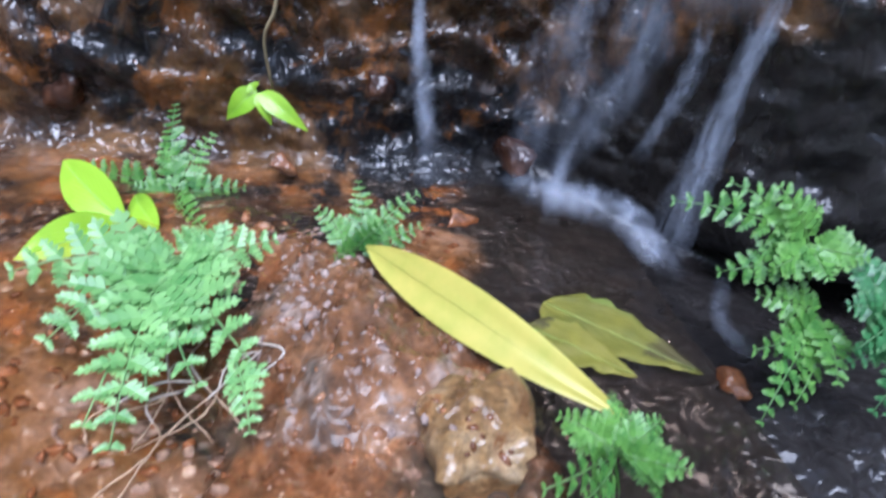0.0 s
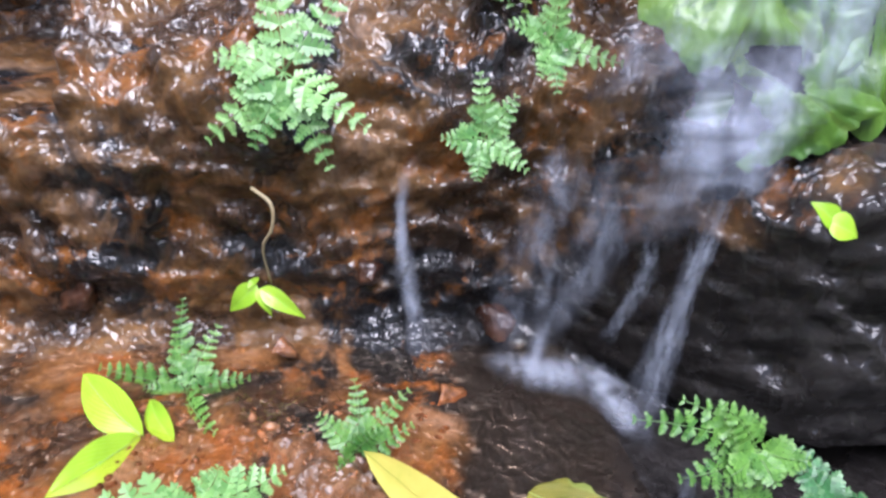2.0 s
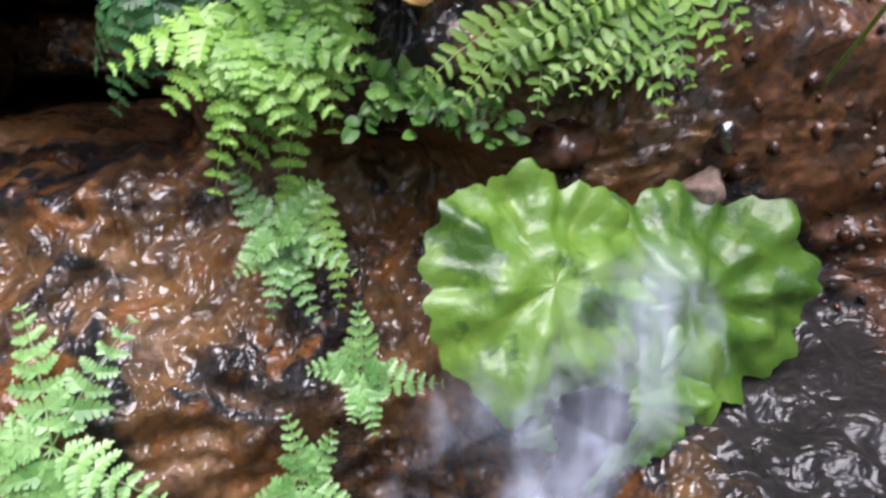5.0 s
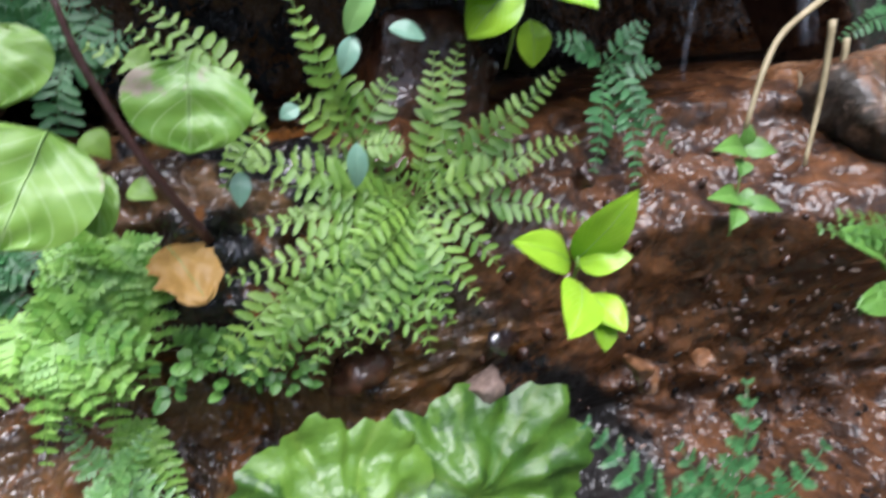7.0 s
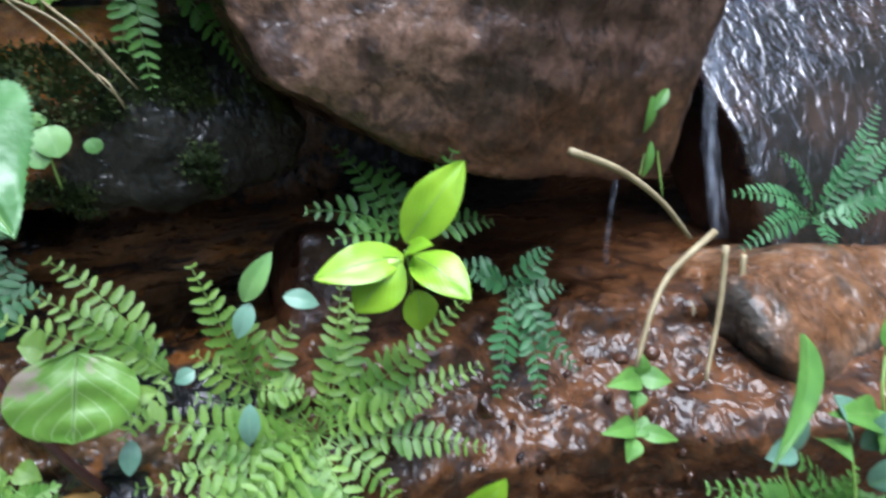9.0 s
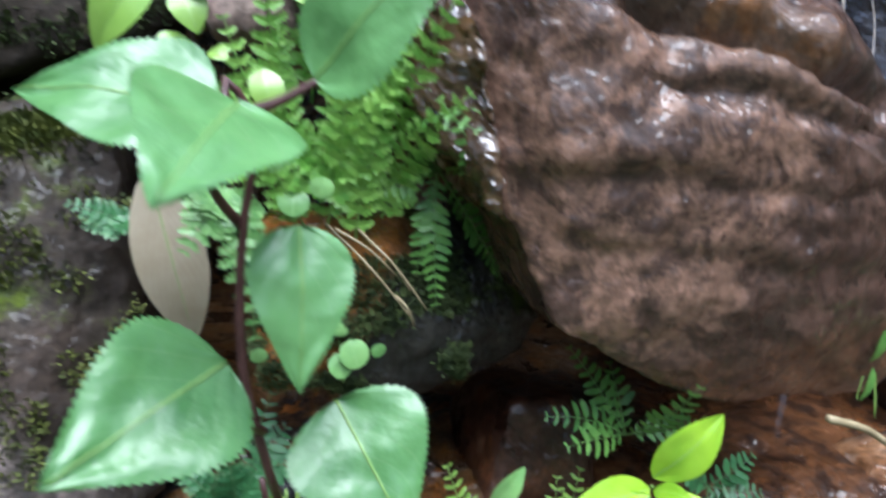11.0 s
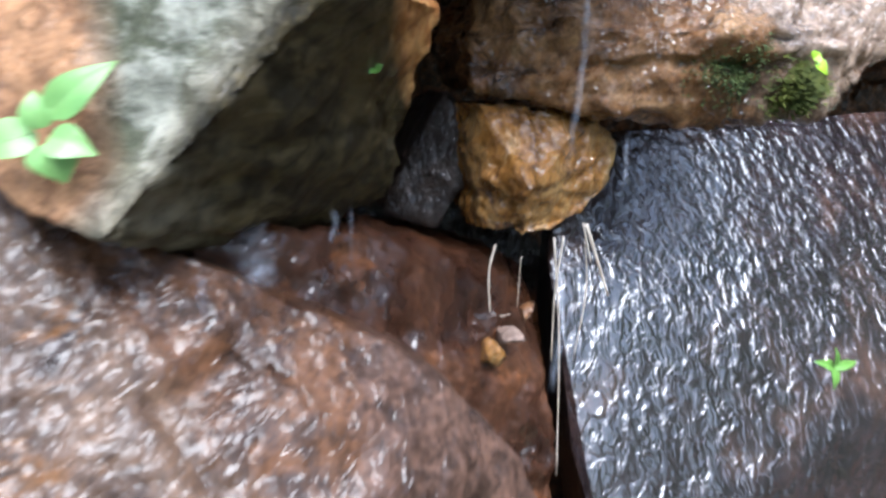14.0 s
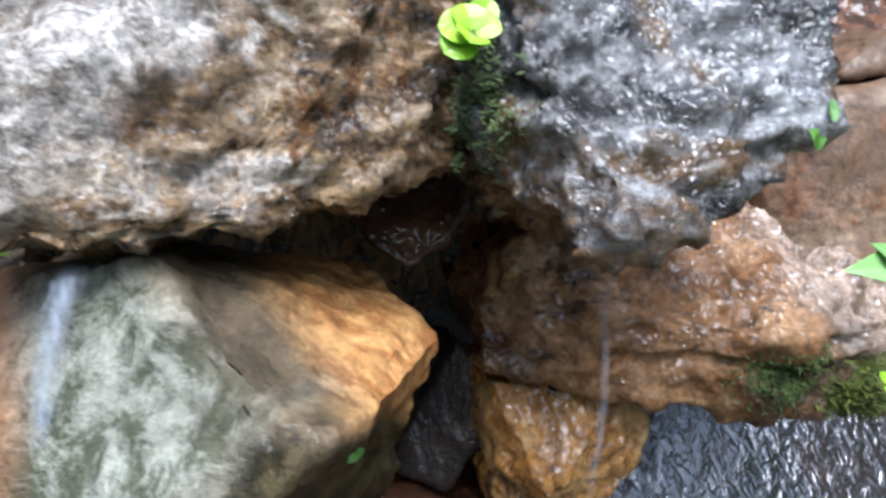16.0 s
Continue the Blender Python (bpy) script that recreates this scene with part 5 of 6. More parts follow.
leafy("seedling", "taller bright yellow-green seedling before the hollow", "plant", [((0.293, 0.340, 0.774), (0.326, 0.322, 0.817), .028), ((0.292, 0.340, 0.767), (0.240, 0.344, 0.762), .024), ((0.288, 0.335, 0.766), (0.261, 0.345, 0.739), .030), ((0.295, 0.335, 0.767), (0.311, 0.300, 0.745), .028), ((0.297, 0.340, 0.746), (0.297, 0.340, 0.721), .022), ((0.290, 0.335, 0.769), (0.297, 0.310, 0.776), .012)],
      M_SEEDLING, stems=[[(0.321, 0.410, 0.723), (0.302, 0.360, 0.752), (0.292, 0.338, 0.770)]], bow=.1, fold=.07, shape="lance", wave=.04, group="seedlings on the ledge")
leafy("small_leaves", "narrow bluish green leaves among the fern", "plant", [((0.210, 0.380, 0.748), (0.200, 0.380, 0.728), .012), ((0.227, 0.370, 0.750), (0.246, 0.366, 0.742), .012), ((0.200, 0.370, 0.692), (0.196, 0.370, 0.667), .012), ((0.138, 0.380, 0.685), (0.134, 0.375, 0.667), .011), ((0.175, 0.385, 0.714), (0.164, 0.385, 0.709), .010)], M_BLUISH, shape="lance")
leafy("small_leaves", "upright narrow green leaf", "plant", [((0.206, 0.380, 0.749), (0.225, 0.373, 0.776), .014)], M_FERN_L, shape="lance")
leafy("dead_leaf", "ochre dead leaf with dark spots lying on the ledge", "leaf", [((0.093, 0.430, 0.642), (0.108, 0.380, 0.619), .036, (0.1, -0.8, 0.6))], M_DEADLEAF, shape="round", bow=.08, fold=.1, ragged=.4, wave=.1)
leafy("round_leaved_plant", "round glossy green leaves with brown decay on a dark stem", "plant", [((0.123, 0.370, 0.742), (0.115, 0.360, 0.699), .058, (0.1, -0.9, 0.35)), ((0.059, 0.370, 0.717), (0.032, 0.350, 0.671), .060, (0.2, -0.9, 0.3)), ((0.044, 0.380, 0.765), (0.045, 0.370, 0.729), .05), ((0.074, 0.380, 0.695), (0.068, 0.370, 0.665), .018)],
      M_ROUND, stems=[[(0.117, 0.410, 0.645), (0.100, 0.400, 0.680), (0.089, 0.400, 0.707), (0.076, 0.400, 0.748), (0.071, 0.400, 0.782)]], stem_mat=M_STEM_R, stem_r=.003, shape="round", bow=.08, wave=.08, fold=.1)
leafy("small_leaves", "small yellow-green leaves round the dark stem", "plant", [((0.072, 0.380, 0.714), (0.080, 0.380, 0.700), .016), ((0.107, 0.390, 0.742), (0.095, 0.390, 0.746), .02), ((0.085, 0.380, 0.686), (0.096, 0.375, 0.678), .014), ((0.144, 0.370, 0.712), (0.155, 0.370, 0.711), .012)], M_FERN_Y)
fern("pale green fern hanging below the ledge", (0.068, 0.430, 0.656), [(0.021, 0.450, 0.533), (0.056, 0.440, 0.560), (0.035, 0.420, 0.621), (0.083, 0.420, 0.618), (0.048, 0.410, 0.594), (0.032, 0.420, 0.647), (0.018, 0.420, 0.609), (0.069, 0.430, 0.582), (0.049, 0.420, 0.662)], .044, M_FERN_B, bow=.08)
fern("fresh green fern cluster hanging over the ledge", (0.064, 0.420, 0.653), [(0.021, 0.430, 0.548), (0.067, 0.430, 0.558), (0.040, 0.440, 0.516), (0.028, 0.420, 0.618), (0.083, 0.420, 0.585), (0.058, 0.410, 0.644), (0.005, 0.420, 0.587), (0.067, 0.410, 0.614), (0.005, 0.430, 0.529)], .040, M_FERN_B, bow=.08)
fern("dark fern beside the dark stem", (0.065, 0.460, 0.755), [(0.090, 0.470, 0.779), (0.080, 0.460, 0.742), (0.082, 0.480, 0.801), (0.099, 0.460, 0.761), (0.047, 0.450, 0.718), (0.053, 0.440, 0.692)], .034, M_FERN_D, kind="simple", bow=.08)
fern("small hanging fern fronds under the ledge", (0.051, 0.455, 0.531), [(0.019, 0.450, 0.479), (0.054, 0.450, 0.487), (0.066, 0.440, 0.453), (0.047, 0.450, 0.459), (0.036, 0.450, 0.506)], .026, M_FERN_B, bow=.06)
fern("dark green fern in the shade of the crevice", (-0.009, 0.440, 0.651), [(0.026, 0.430, 0.640), (0.001, 0.430, 0.600), (-0.012, 0.430, 0.590), (0.047, 0.440, 0.650), (0.017, 0.430, 0.622), (-0.053, 0.500, 0.592), (-0.043, 0.480, 0.571), (-0.030, 0.490, 0.586)], .042, M_FERN_D, bow=.08)
fern("small ferns along the ledge edge", (0.102, 0.420, 0.577), [(0.082, 0.420, 0.566), (0.097, 0.410, 0.571), (0.087, 0.420, 0.595), (0.123, 0.400, 0.560), (0.139, 0.400, 0.563), (0.119, 0.410, 0.587), (0.162, 0.390, 0.560)], .022, M_FERN, bow=.06)
leafy("trailing_plant", "small lobed green plant rooted in the stream", "plant", [((0.451, 0.330, 0.655), (0.417, 0.325, 0.659), .018), ((0.451, 0.330, 0.655), (0.470, 0.320, 0.650), .018), ((0.451, 0.330, 0.657), (0.454, 0.330, 0.672), .014), ((0.443, 0.325, 0.649), (0.436, 0.320, 0.639), .016), ((0.440, 0.325, 0.625), (0.407, 0.320, 0.630), .016), ((0.440, 0.325, 0.625), (0.447, 0.315, 0.619), .018), ((0.435, 0.320, 0.619), (0.423, 0.315, 0.607), .016), ((0.440, 0.320, 0.622), (0.465, 0.310, 0.612), .013)],
      M_FERN, stems=[[(0.433, 0.325, 0.599), (0.446, 0.330, 0.627), (0.456, 0.335, 0.658)]], stem_r=.001, teeth=1)
leafy("dry_stems", "bent dry tan stems over the stream", "stems", [((0.502, 0.330, 0.688), (0.500, 0.330, 0.701), .004)], M_DRYLEAF,
      stems=[[(0.380, 0.300, 0.816), (0.419, 0.305, 0.801), (0.455, 0.310, 0.778), (0.490, 0.320, 0.748)], [(0.525, 0.330, 0.746), (0.478, 0.325, 0.726), (0.454, 0.320, 0.704), (0.437, 0.318, 0.670)], [(0.548, 0.340, 0.731), (0.541, 0.340, 0.686), (0.519, 0.335, 0.632)], [(0.580, 0.350, 0.717), (0.567, 0.345, 0.673)]], stem_mat=M_STEM_T, stem_r=.0026)
leafy("hanging_shoots", "thin green shoots hanging from the hollow", "stems", [((0.505, 0.360, 0.841), (0.493, 0.360, 0.818), .008), ((0.521, 0.360, 0.844), (0.501, 0.360, 0.829), .008), ((0.498, 0.360, 0.813), (0.488, 0.360, 0.788), .007)], M_FERN,
      stems=[[(0.531, 0.370, 0.854), (0.508, 0.365, 0.825), (0.506, 0.360, 0.772)], [(0.543, 0.370, 0.862), (0.502, 0.365, 0.818), (0.485, 0.360, 0.790)]], stem_r=.001, shape="lance")
fern("dark green fern on top of the orange rock", (0.709, 0.380, 0.726), [(0.659, 0.380, 0.788), (0.767, 0.380, 0.774), (0.848, 0.360, 0.735), (0.598, 0.370, 0.714), (0.755, 0.360, 0.721), (0.705, 0.360, 0.703), (0.614, 0.390, 0.758), (0.837, 0.370, 0.794), (0.882, 0.360, 0.745), (0.798, 0.380, 0.819)], .034, M_FERN_D, bow=.1, kind="simple")
leafy("leafy_plant", "green leafy plant close to the stream bank", "plant", [((0.536, 0.220, 0.670), (0.547, 0.200, 0.679), .024), ((0.510, 0.210, 0.657), (0.466, 0.210, 0.671), .022), ((0.510, 0.210, 0.661), (0.496, 0.200, 0.643), .024), ((0.521, 0.200, 0.647), (0.558, 0.190, 0.625), .03), ((0.535, 0.220, 0.685), (0.553, 0.230, 0.702), .022), ((0.491, 0.240, 0.701), (0.409, 0.200, 0.663), .018), ((0.475, 0.220, 0.650), (0.471, 0.200, 0.647), .022)],
      M_FERN, stems=[[(0.551, 0.220, 0.586), (0.523, 0.215, 0.656), (0.543, 0.225, 0.693)]], stem_r=.0012)
leafy("leafy_plant", "low plant with lobed dark and yellow-green leaves on the stream bank", "plant", [((0.451, 0.235, 0.578), (0.409, 0.225, 0.585), .018), ((0.456, 0.235, 0.580), (0.463, 0.220, 0.561), .020), ((0.476, 0.230, 0.568), (0.467, 0.210, 0.542), .018), ((0.501, 0.225, 0.585), (0.531, 0.205, 0.583), .018), ((0.453, 0.240, 0.594), (0.404, 0.235, 0.624), .018), ((0.467, 0.235, 0.592), (0.457, 0.240, 0.619), .020), ((0.491, 0.225, 0.569), (0.505, 0.205, 0.553), .017)],
      M_FERN, stems=[[(0.504, 0.240, 0.512), (0.478, 0.235, 0.565), (0.465, 0.238, 0.591)]], stem_r=.0011, shape="round", wave=.08, bow=.12, fold=.3)
leafy("leafy_plant", "slender plant with bluish green narrow leaves before the orange rock", "plant", [((0.452, 0.225, 0.642), (0.454, 0.220, 0.680), .018), ((0.457, 0.222, 0.651), (0.432, 0.220, 0.652), .014), ((0.492, 0.215, 0.648), (0.470, 0.210, 0.680), .020), ((0.495, 0.210, 0.642), (0.511, 0.200, 0.667), .020), ((0.494, 0.205, 0.623), (0.510, 0.190, 0.643), .022), ((0.484, 0.205, 0.615), (0.496, 0.195, 0.583), .018)],
      M_BLUISH, stems=[[(0.498, 0.215, 0.559), (0.488, 0.208, 0.616), (0.492, 0.215, 0.652)], [(0.475, 0.230, 0.591), (0.458, 0.226, 0.626), (0.452, 0.225, 0.645)]], stem_r=.0010, shape="lance")
fern("dense small fern fronds hanging over the ledge edge", (0.174, 0.405, 0.616), [(0.106, 0.385, 0.581), (0.119, 0.375, 0.570), (0.137, 0.370, 0.575), (0.157, 0.365, 0.567), (0.175, 0.362, 0.575), (0.197, 0.360, 0.575), (0.222, 0.358, 0.570), (0.241, 0.360, 0.582), (0.140, 0.370, 0.589), (0.182, 0.360, 0.589)], .034, M_FERN_Y, kind="simple", bow=.08)
fern("bright fern fronds in a tuft over the ledge edge", (0.030, 0.420, 0.613), [(-0.033, 0.430, 0.592), (-0.010, 0.420, 0.574), (0.015, 0.410, 0.558), (0.042, 0.400, 0.563), (0.062, 0.400, 0.571), (0.077, 0.400, 0.592), (0.027, 0.400, 0.581)], .042, M_FERN_B, bow=.08)
MAT = random.Random(77)
e = thing("creeping_plant", (0.112, 0.400, 0.566), "mat of tiny round green leaves on the wet ledge edge", "plant")
for k in range(46):
    a = Vector((0.070, 0.405, 0.568)).lerp(Vector((0.153, 0.385, 0.553)), MAT.random()) + Vector((0, 0, MAT.uniform(-.004, .020)))
    b = a + Vector((MAT.uniform(-.009, .009), -MAT.uniform(.003, .008), MAT.uniform(-.008, .006)))
    bm = bmesh.new()
    blade(bm, a, b, MAT.uniform(.005, .009), (MAT.uniform(-.4, .4), -0.85, 0.5), "round", 0.08, 0.2, nu=3, nv=6)
    part("leaf", bm, M_FERN, e)
leafy("small_leaves", "tiny creeping leaves along the wet ledge edge", "plant", [((0.090, 0.415, 0.587), (0.086, 0.412, 0.597), .008), ((0.090, 0.415, 0.587), (0.098, 0.412, 0.595), .008), ((0.090, 0.413, 0.584), (0.089, 0.410, 0.574), .009), ((0.104, 0.410, 0.588), (0.103, 0.410, 0.598), .008), ((0.104, 0.410, 0.586), (0.112, 0.408, 0.589), .009), ((0.104, 0.410, 0.584), (0.103, 0.406, 0.577), .008), ((0.117, 0.405, 0.578), (0.115, 0.405, 0.587), .007), ((0.117, 0.405, 0.578), (0.124, 0.403, 0.581), .008)], M_FERN, bow=.1)
fern("green fern reaching over the stream bank", (0.529, 0.250, 0.568), [(0.388, 0.240, 0.627), (0.411, 0.245, 0.630), (0.411, 0.230, 0.582), (0.429, 0.200, 0.565), (0.492, 0.250, 0.622), (0.581, 0.220, 0.563), (0.475, 0.190, 0.542), (0.546, 0.200, 0.533), (0.542, 0.240, 0.601), (0.422, 0.190, 0.578), (0.406, 0.220, 0.596), (0.468, 0.180, 0.561), (0.591, 0.200, 0.573)], .034, M_FERN, bow=.1)
fern("dark bluish green fern over the stream", (0.281, 0.200, 0.519), [(0.305, 0.207, 0.586), (0.227, 0.215, 0.590), (0.334, 0.190, 0.553), (0.217, 0.190, 0.563), (0.271, 0.210, 0.565), (0.288, 0.170, 0.543), (0.234, 0.170, 0.548)], .034, M_FERN_D, bow=.08)

# ---- plants before the mossy blocks and the boulder ----
leafy("toothed_leaf_plant", "tall plant with broad toothed green leaves and dark red stem", "plant",
      [((0.060, 0.315, 0.984), (-0.014, 0.343, 0.990), .062, (0.1, -0.8, 0.55)), ((0.096, 0.300, 0.993), (0.146, 0.256, 1.045), .052, (0.1, -0.8, 0.55)), ((0.068, 0.290, 0.983), (0.047, 0.220, 0.952), .058, (0.1, -0.9, 0.35)),
       ((0.086, 0.275, 0.941), (0.083, 0.262, 0.885), .040, (0.2, -0.9, 0.25)), ((0.059, 0.300, 0.886), (0.005, 0.260, 0.865), .066, (0.2, -0.8, 0.5)), ((0.102, 0.310, 0.861), (0.126, 0.278, 0.810), .066, (-0.1, -0.9, 0.35))],
      M_NETTLE, stems=[[(0.079, 0.360, 0.786), (0.069, 0.350, 0.835), (0.064, 0.345, 0.876), (0.067, 0.340, 0.929), (0.075, 0.330, 0.975), (0.064, 0.320, 0.994), (0.065, 0.310, 0.980)], [(0.072, 0.350, 0.833), (0.063, 0.330, 0.849), (0.056, 0.310, 0.861)], [(0.067, 0.345, 0.934), (0.058, 0.330, 0.948), (0.056, 0.310, 0.960)], [(0.067, 0.310, 0.980), (0.081, 0.305, 0.984), (0.098, 0.300, 0.993)]],
      stem_mat=M_STEM_R, stem_r=.0026, teeth=1, bow=.05, fold=.12, wave=.05)
leafy("oval_leaved_plant", "upright plant with glossy oval light green leaves", "plant",
      [((0.095, 0.410, 1.111), (0.147, 0.417, 1.130), 0.021), ((0.081, 0.410, 1.111), (0.047, 0.415, 1.104), 0.018), ((0.049, 0.420, 1.101), (0.029, 0.425, 1.073), 0.027), ((0.033, 0.420, 1.060), (-0.001, 0.430, 1.020), 0.029), ((0.041, 0.410, 1.049), (0.074, 0.410, 1.057), 0.021), ((0.043, 0.410, 1.049), (0.051, 0.405, 1.026), 0.019), ((0.090, 0.400, 1.054), (0.126, 0.390, 1.036), 0.024), ((0.082, 0.400, 1.010), (0.084, 0.395, 0.985), 0.018),
       ((0.084, 0.410, 1.101), (0.084, 0.410, 1.083), 0.010), ((0.084, 0.410, 1.117), (0.083, 0.415, 1.131), 0.008), ((0.029, 0.420, 1.068), (0.019, 0.420, 1.075), 0.008), ((0.045, 0.410, 1.026), (0.032, 0.405, 1.012), 0.016), ((0.056, 0.410, 1.019), (0.065, 0.405, 1.014), 0.011)],
      leaf_mat("oval_leaf", (0.15, 0.31, 0.03), (0.30, 0.48, 0.09), rough=0.28, vamt=0.15, spec=0.8), stems=[[(0.087, 0.420, 1.016), (0.086, 0.415, 1.072), (0.087, 0.410, 1.113)], [(0.058, 0.420, 0.986), (0.042, 0.415, 1.046), (0.034, 0.420, 1.062), (0.040, 0.420, 1.079)]], stem_mat=M_STEM_R, stem_r=.0014, shape="lance", bow=.12, fold=.2)
fern("bright green fern growing on the dark rock", (0.116, 0.430, 0.937), [((0.106, 0.412, 1.086), (0.109, 0.425, 0.995), 0.036), ((0.140, 0.412, 1.070), (0.127, 0.425, 0.985), 0.034), ((0.085, 0.412, 1.069), (0.094, 0.425, 0.987), 0.032), ((0.165, 0.412, 1.052), (0.138, 0.425, 0.975), 0.036), ((0.185, 0.412, 1.026), (0.147, 0.425, 0.965), 0.036), ((0.204, 0.412, 0.985), (0.157, 0.425, 0.945), 0.034), ((0.063, 0.412, 1.038), (0.094, 0.425, 0.961), 0.032), ((0.046, 0.412, 1.014), (0.087, 0.425, 0.957), 0.032), ((0.035, 0.412, 0.991), (0.083, 0.425, 0.949), 0.032), ((0.091, 0.412, 1.035), (0.107, 0.425, 0.942), 0.034), ((0.129, 0.412, 1.033), (0.123, 0.425, 0.935), 0.034), ((0.153, 0.412, 1.011), (0.132, 0.425, 0.929), 0.034), ((0.063, 0.412, 1.004), (0.095, 0.425, 0.938), 0.032), ((0.173, 0.412, 0.961), (0.149, 0.425, 0.927), 0.032), ((0.115, 0.412, 1.001), (0.116, 0.425, 0.922), 0.036), ((0.143, 0.412, 0.977), (0.133, 0.425, 0.915), 0.034), ((0.078, 0.412, 0.979), (0.103, 0.425, 0.923), 0.032)], .034, M_FERN_B, bow=.05)
fern("hanging fern fronds beside the boulder", (0.188, 0.430, 0.954), [(0.180, 0.412, 0.872), (0.168, 0.415, 0.893), (0.237, 0.440, 0.880), (0.214, 0.400, 0.958), (0.163, 0.420, 0.958), (0.203, 0.410, 0.967), (0.145, 0.420, 0.942), (0.177, 0.430, 0.985)], .030, M_FERN, kind="simple", bow=.06)
fern("yellow-green fern tuft on the dark rock", (0.120, 0.430, 0.955), [(0.099, 0.420, 0.985), (0.134, 0.430, 1.007), (0.166, 0.430, 1.002), (0.138, 0.410, 0.973), (0.113, 0.410, 0.967), (0.100, 0.420, 0.946), (0.129, 0.420, 0.933), (0.084, 0.420, 0.971), (0.148, 0.410, 0.958)], .034, M_FERN_B, bow=.08)
leafy("round_leaved_creeper", "creeping plant with small round light green leaves", "plant", [((0.097, 0.420, 0.946), (0.095, 0.415, 0.930), .018), ((0.089, 0.420, 0.965), (0.080, 0.420, 0.955), .018), ((0.059, 0.420, 0.968), (0.058, 0.420, 0.955), .018), ((0.047, 0.420, 0.966), (0.047, 0.420, 0.956), .014), ((0.121, 0.420, 0.864), (0.119, 0.420, 0.856), .012), ((0.125, 0.410, 0.856), (0.129, 0.405, 0.839), .018), ((0.143, 0.420, 0.848), (0.146, 0.420, 0.840), .010), ((0.073, 0.420, 0.853), (0.073, 0.420, 0.844), .010), ((0.116, 0.410, 0.848), (0.121, 0.405, 0.834), .014), ((0.113, 0.410, 0.953), (0.110, 0.410, 0.941), .014), ((0.089, 0.420, 0.938), (0.091, 0.420, 0.943), .012)],
      M_FERN_L, stems=[[(0.124, 0.430, 0.822), (0.122, 0.425, 0.843), (0.121, 0.425, 0.863)]], stem_r=.0008, shape="round", bow=.06)
leafy("dead_leaf", "dry tan leaf hanging behind the toothed plant", "leaf", [((0.016, 0.460, 0.957), (0.035, 0.470, 0.846), .04)], M_DRYLEAF, stems=[[(0.035, 0.470, 0.846), (0.036, 0.470, 0.833)]], stem_mat=M_STEM_R, stem_r=.001, shape="lance", bow=.1, fold=.4)
fern("small dark fern beside the mossy block", (0.006, 0.470, 0.926), [(-0.029, 0.470, 0.937), (-0.022, 0.470, 0.924), (-0.002, 0.460, 0.921)], .026, M_FERN_D, bow=.06)
fern("pale fern hanging behind the toothed leaves", (0.060, 0.400, 0.949), [(0.039, 0.390, 0.916), (0.059, 0.390, 0.923), (0.052, 0.390, 0.935), (0.076, 0.400, 0.917), (0.071, 0.390, 0.868)], .034, M_FERN_L, bow=.06)
fern("dark fern low in the hollow", (0.056, 0.420, 0.754), [(0.027, 0.420, 0.785), (0.052, 0.420, 0.792), (0.070, 0.420, 0.778), (0.029, 0.440, 0.770), (0.058, 0.420, 0.748)], .034, M_FERN_D, bow=.06)
e = thing("dry_grass", (0.145, 0.415, 0.914), "dry grass blades lying on the dark rock", "grass")
for k, (a, b) in enumerate([((0.115, 0.425, 0.925), (0.164, 0.405, 0.865)), ((0.134, 0.420, 0.921), (0.172, 0.405, 0.872)), ((0.120, 0.420, 0.922), (0.155, 0.410, 0.893)), ((0.154, 0.410, 0.881), (0.164, 0.405, 0.862)), ((0.139, 0.415, 0.915), (0.163, 0.408, 0.883))]):
    bm = bmesh.new()
    tube(bm, [a, tuple(Vector(a).lerp(Vector(b), .5) + Vector((0, -.006, .003))), b], .0009, .0005, n=10, sides=4)
    part("blade", bm, M_STEM_T, e)

# ---- plants and roots of the upper stones ----
leafy("small_plant", "small light green plant on the pale block", "plant", [((0.271, 0.385, 1.246), (0.245, 0.385, 1.235), .02), ((0.277, 0.380, 1.253), (0.305, 0.385, 1.277), .018), ((0.276, 0.375, 1.243), (0.281, 0.375, 1.225), .022), ((0.273, 0.380, 1.248), (0.272, 0.385, 1.264), .014), ((0.277, 0.375, 1.245), (0.295, 0.370, 1.238), .018)], M_FERN_L, bow=.1)
leafy("small_plant", "tiny pale plant on the black slab", "plant", [((0.892, 0.420, 1.015), (0.862, 0.420, 1.026), .012), ((0.892, 0.420, 1.015), (0.888, 0.420, 1.037), .010), ((0.892, 0.420, 1.015), (0.924, 0.420, 1.017), .010), ((0.892, 0.420, 1.015), (0.893, 0.415, 0.993), .012)], M_FERN, bow=.1)
leafy("small_plant", "light green leaves on the tan boulder", "plant", [((0.780, 0.430, 1.368), (0.734, 0.430, 1.368), .024), ((0.780, 0.430, 1.368), (0.791, 0.435, 1.388), .022), ((0.781, 0.430, 1.365), (0.777, 0.420, 1.339), .026), ((0.780, 0.430, 1.368), (0.752, 0.430, 1.385), .018), ((0.785, 0.430, 1.368), (0.807, 0.420, 1.362), .022)], M_FERN_L, bow=.1)
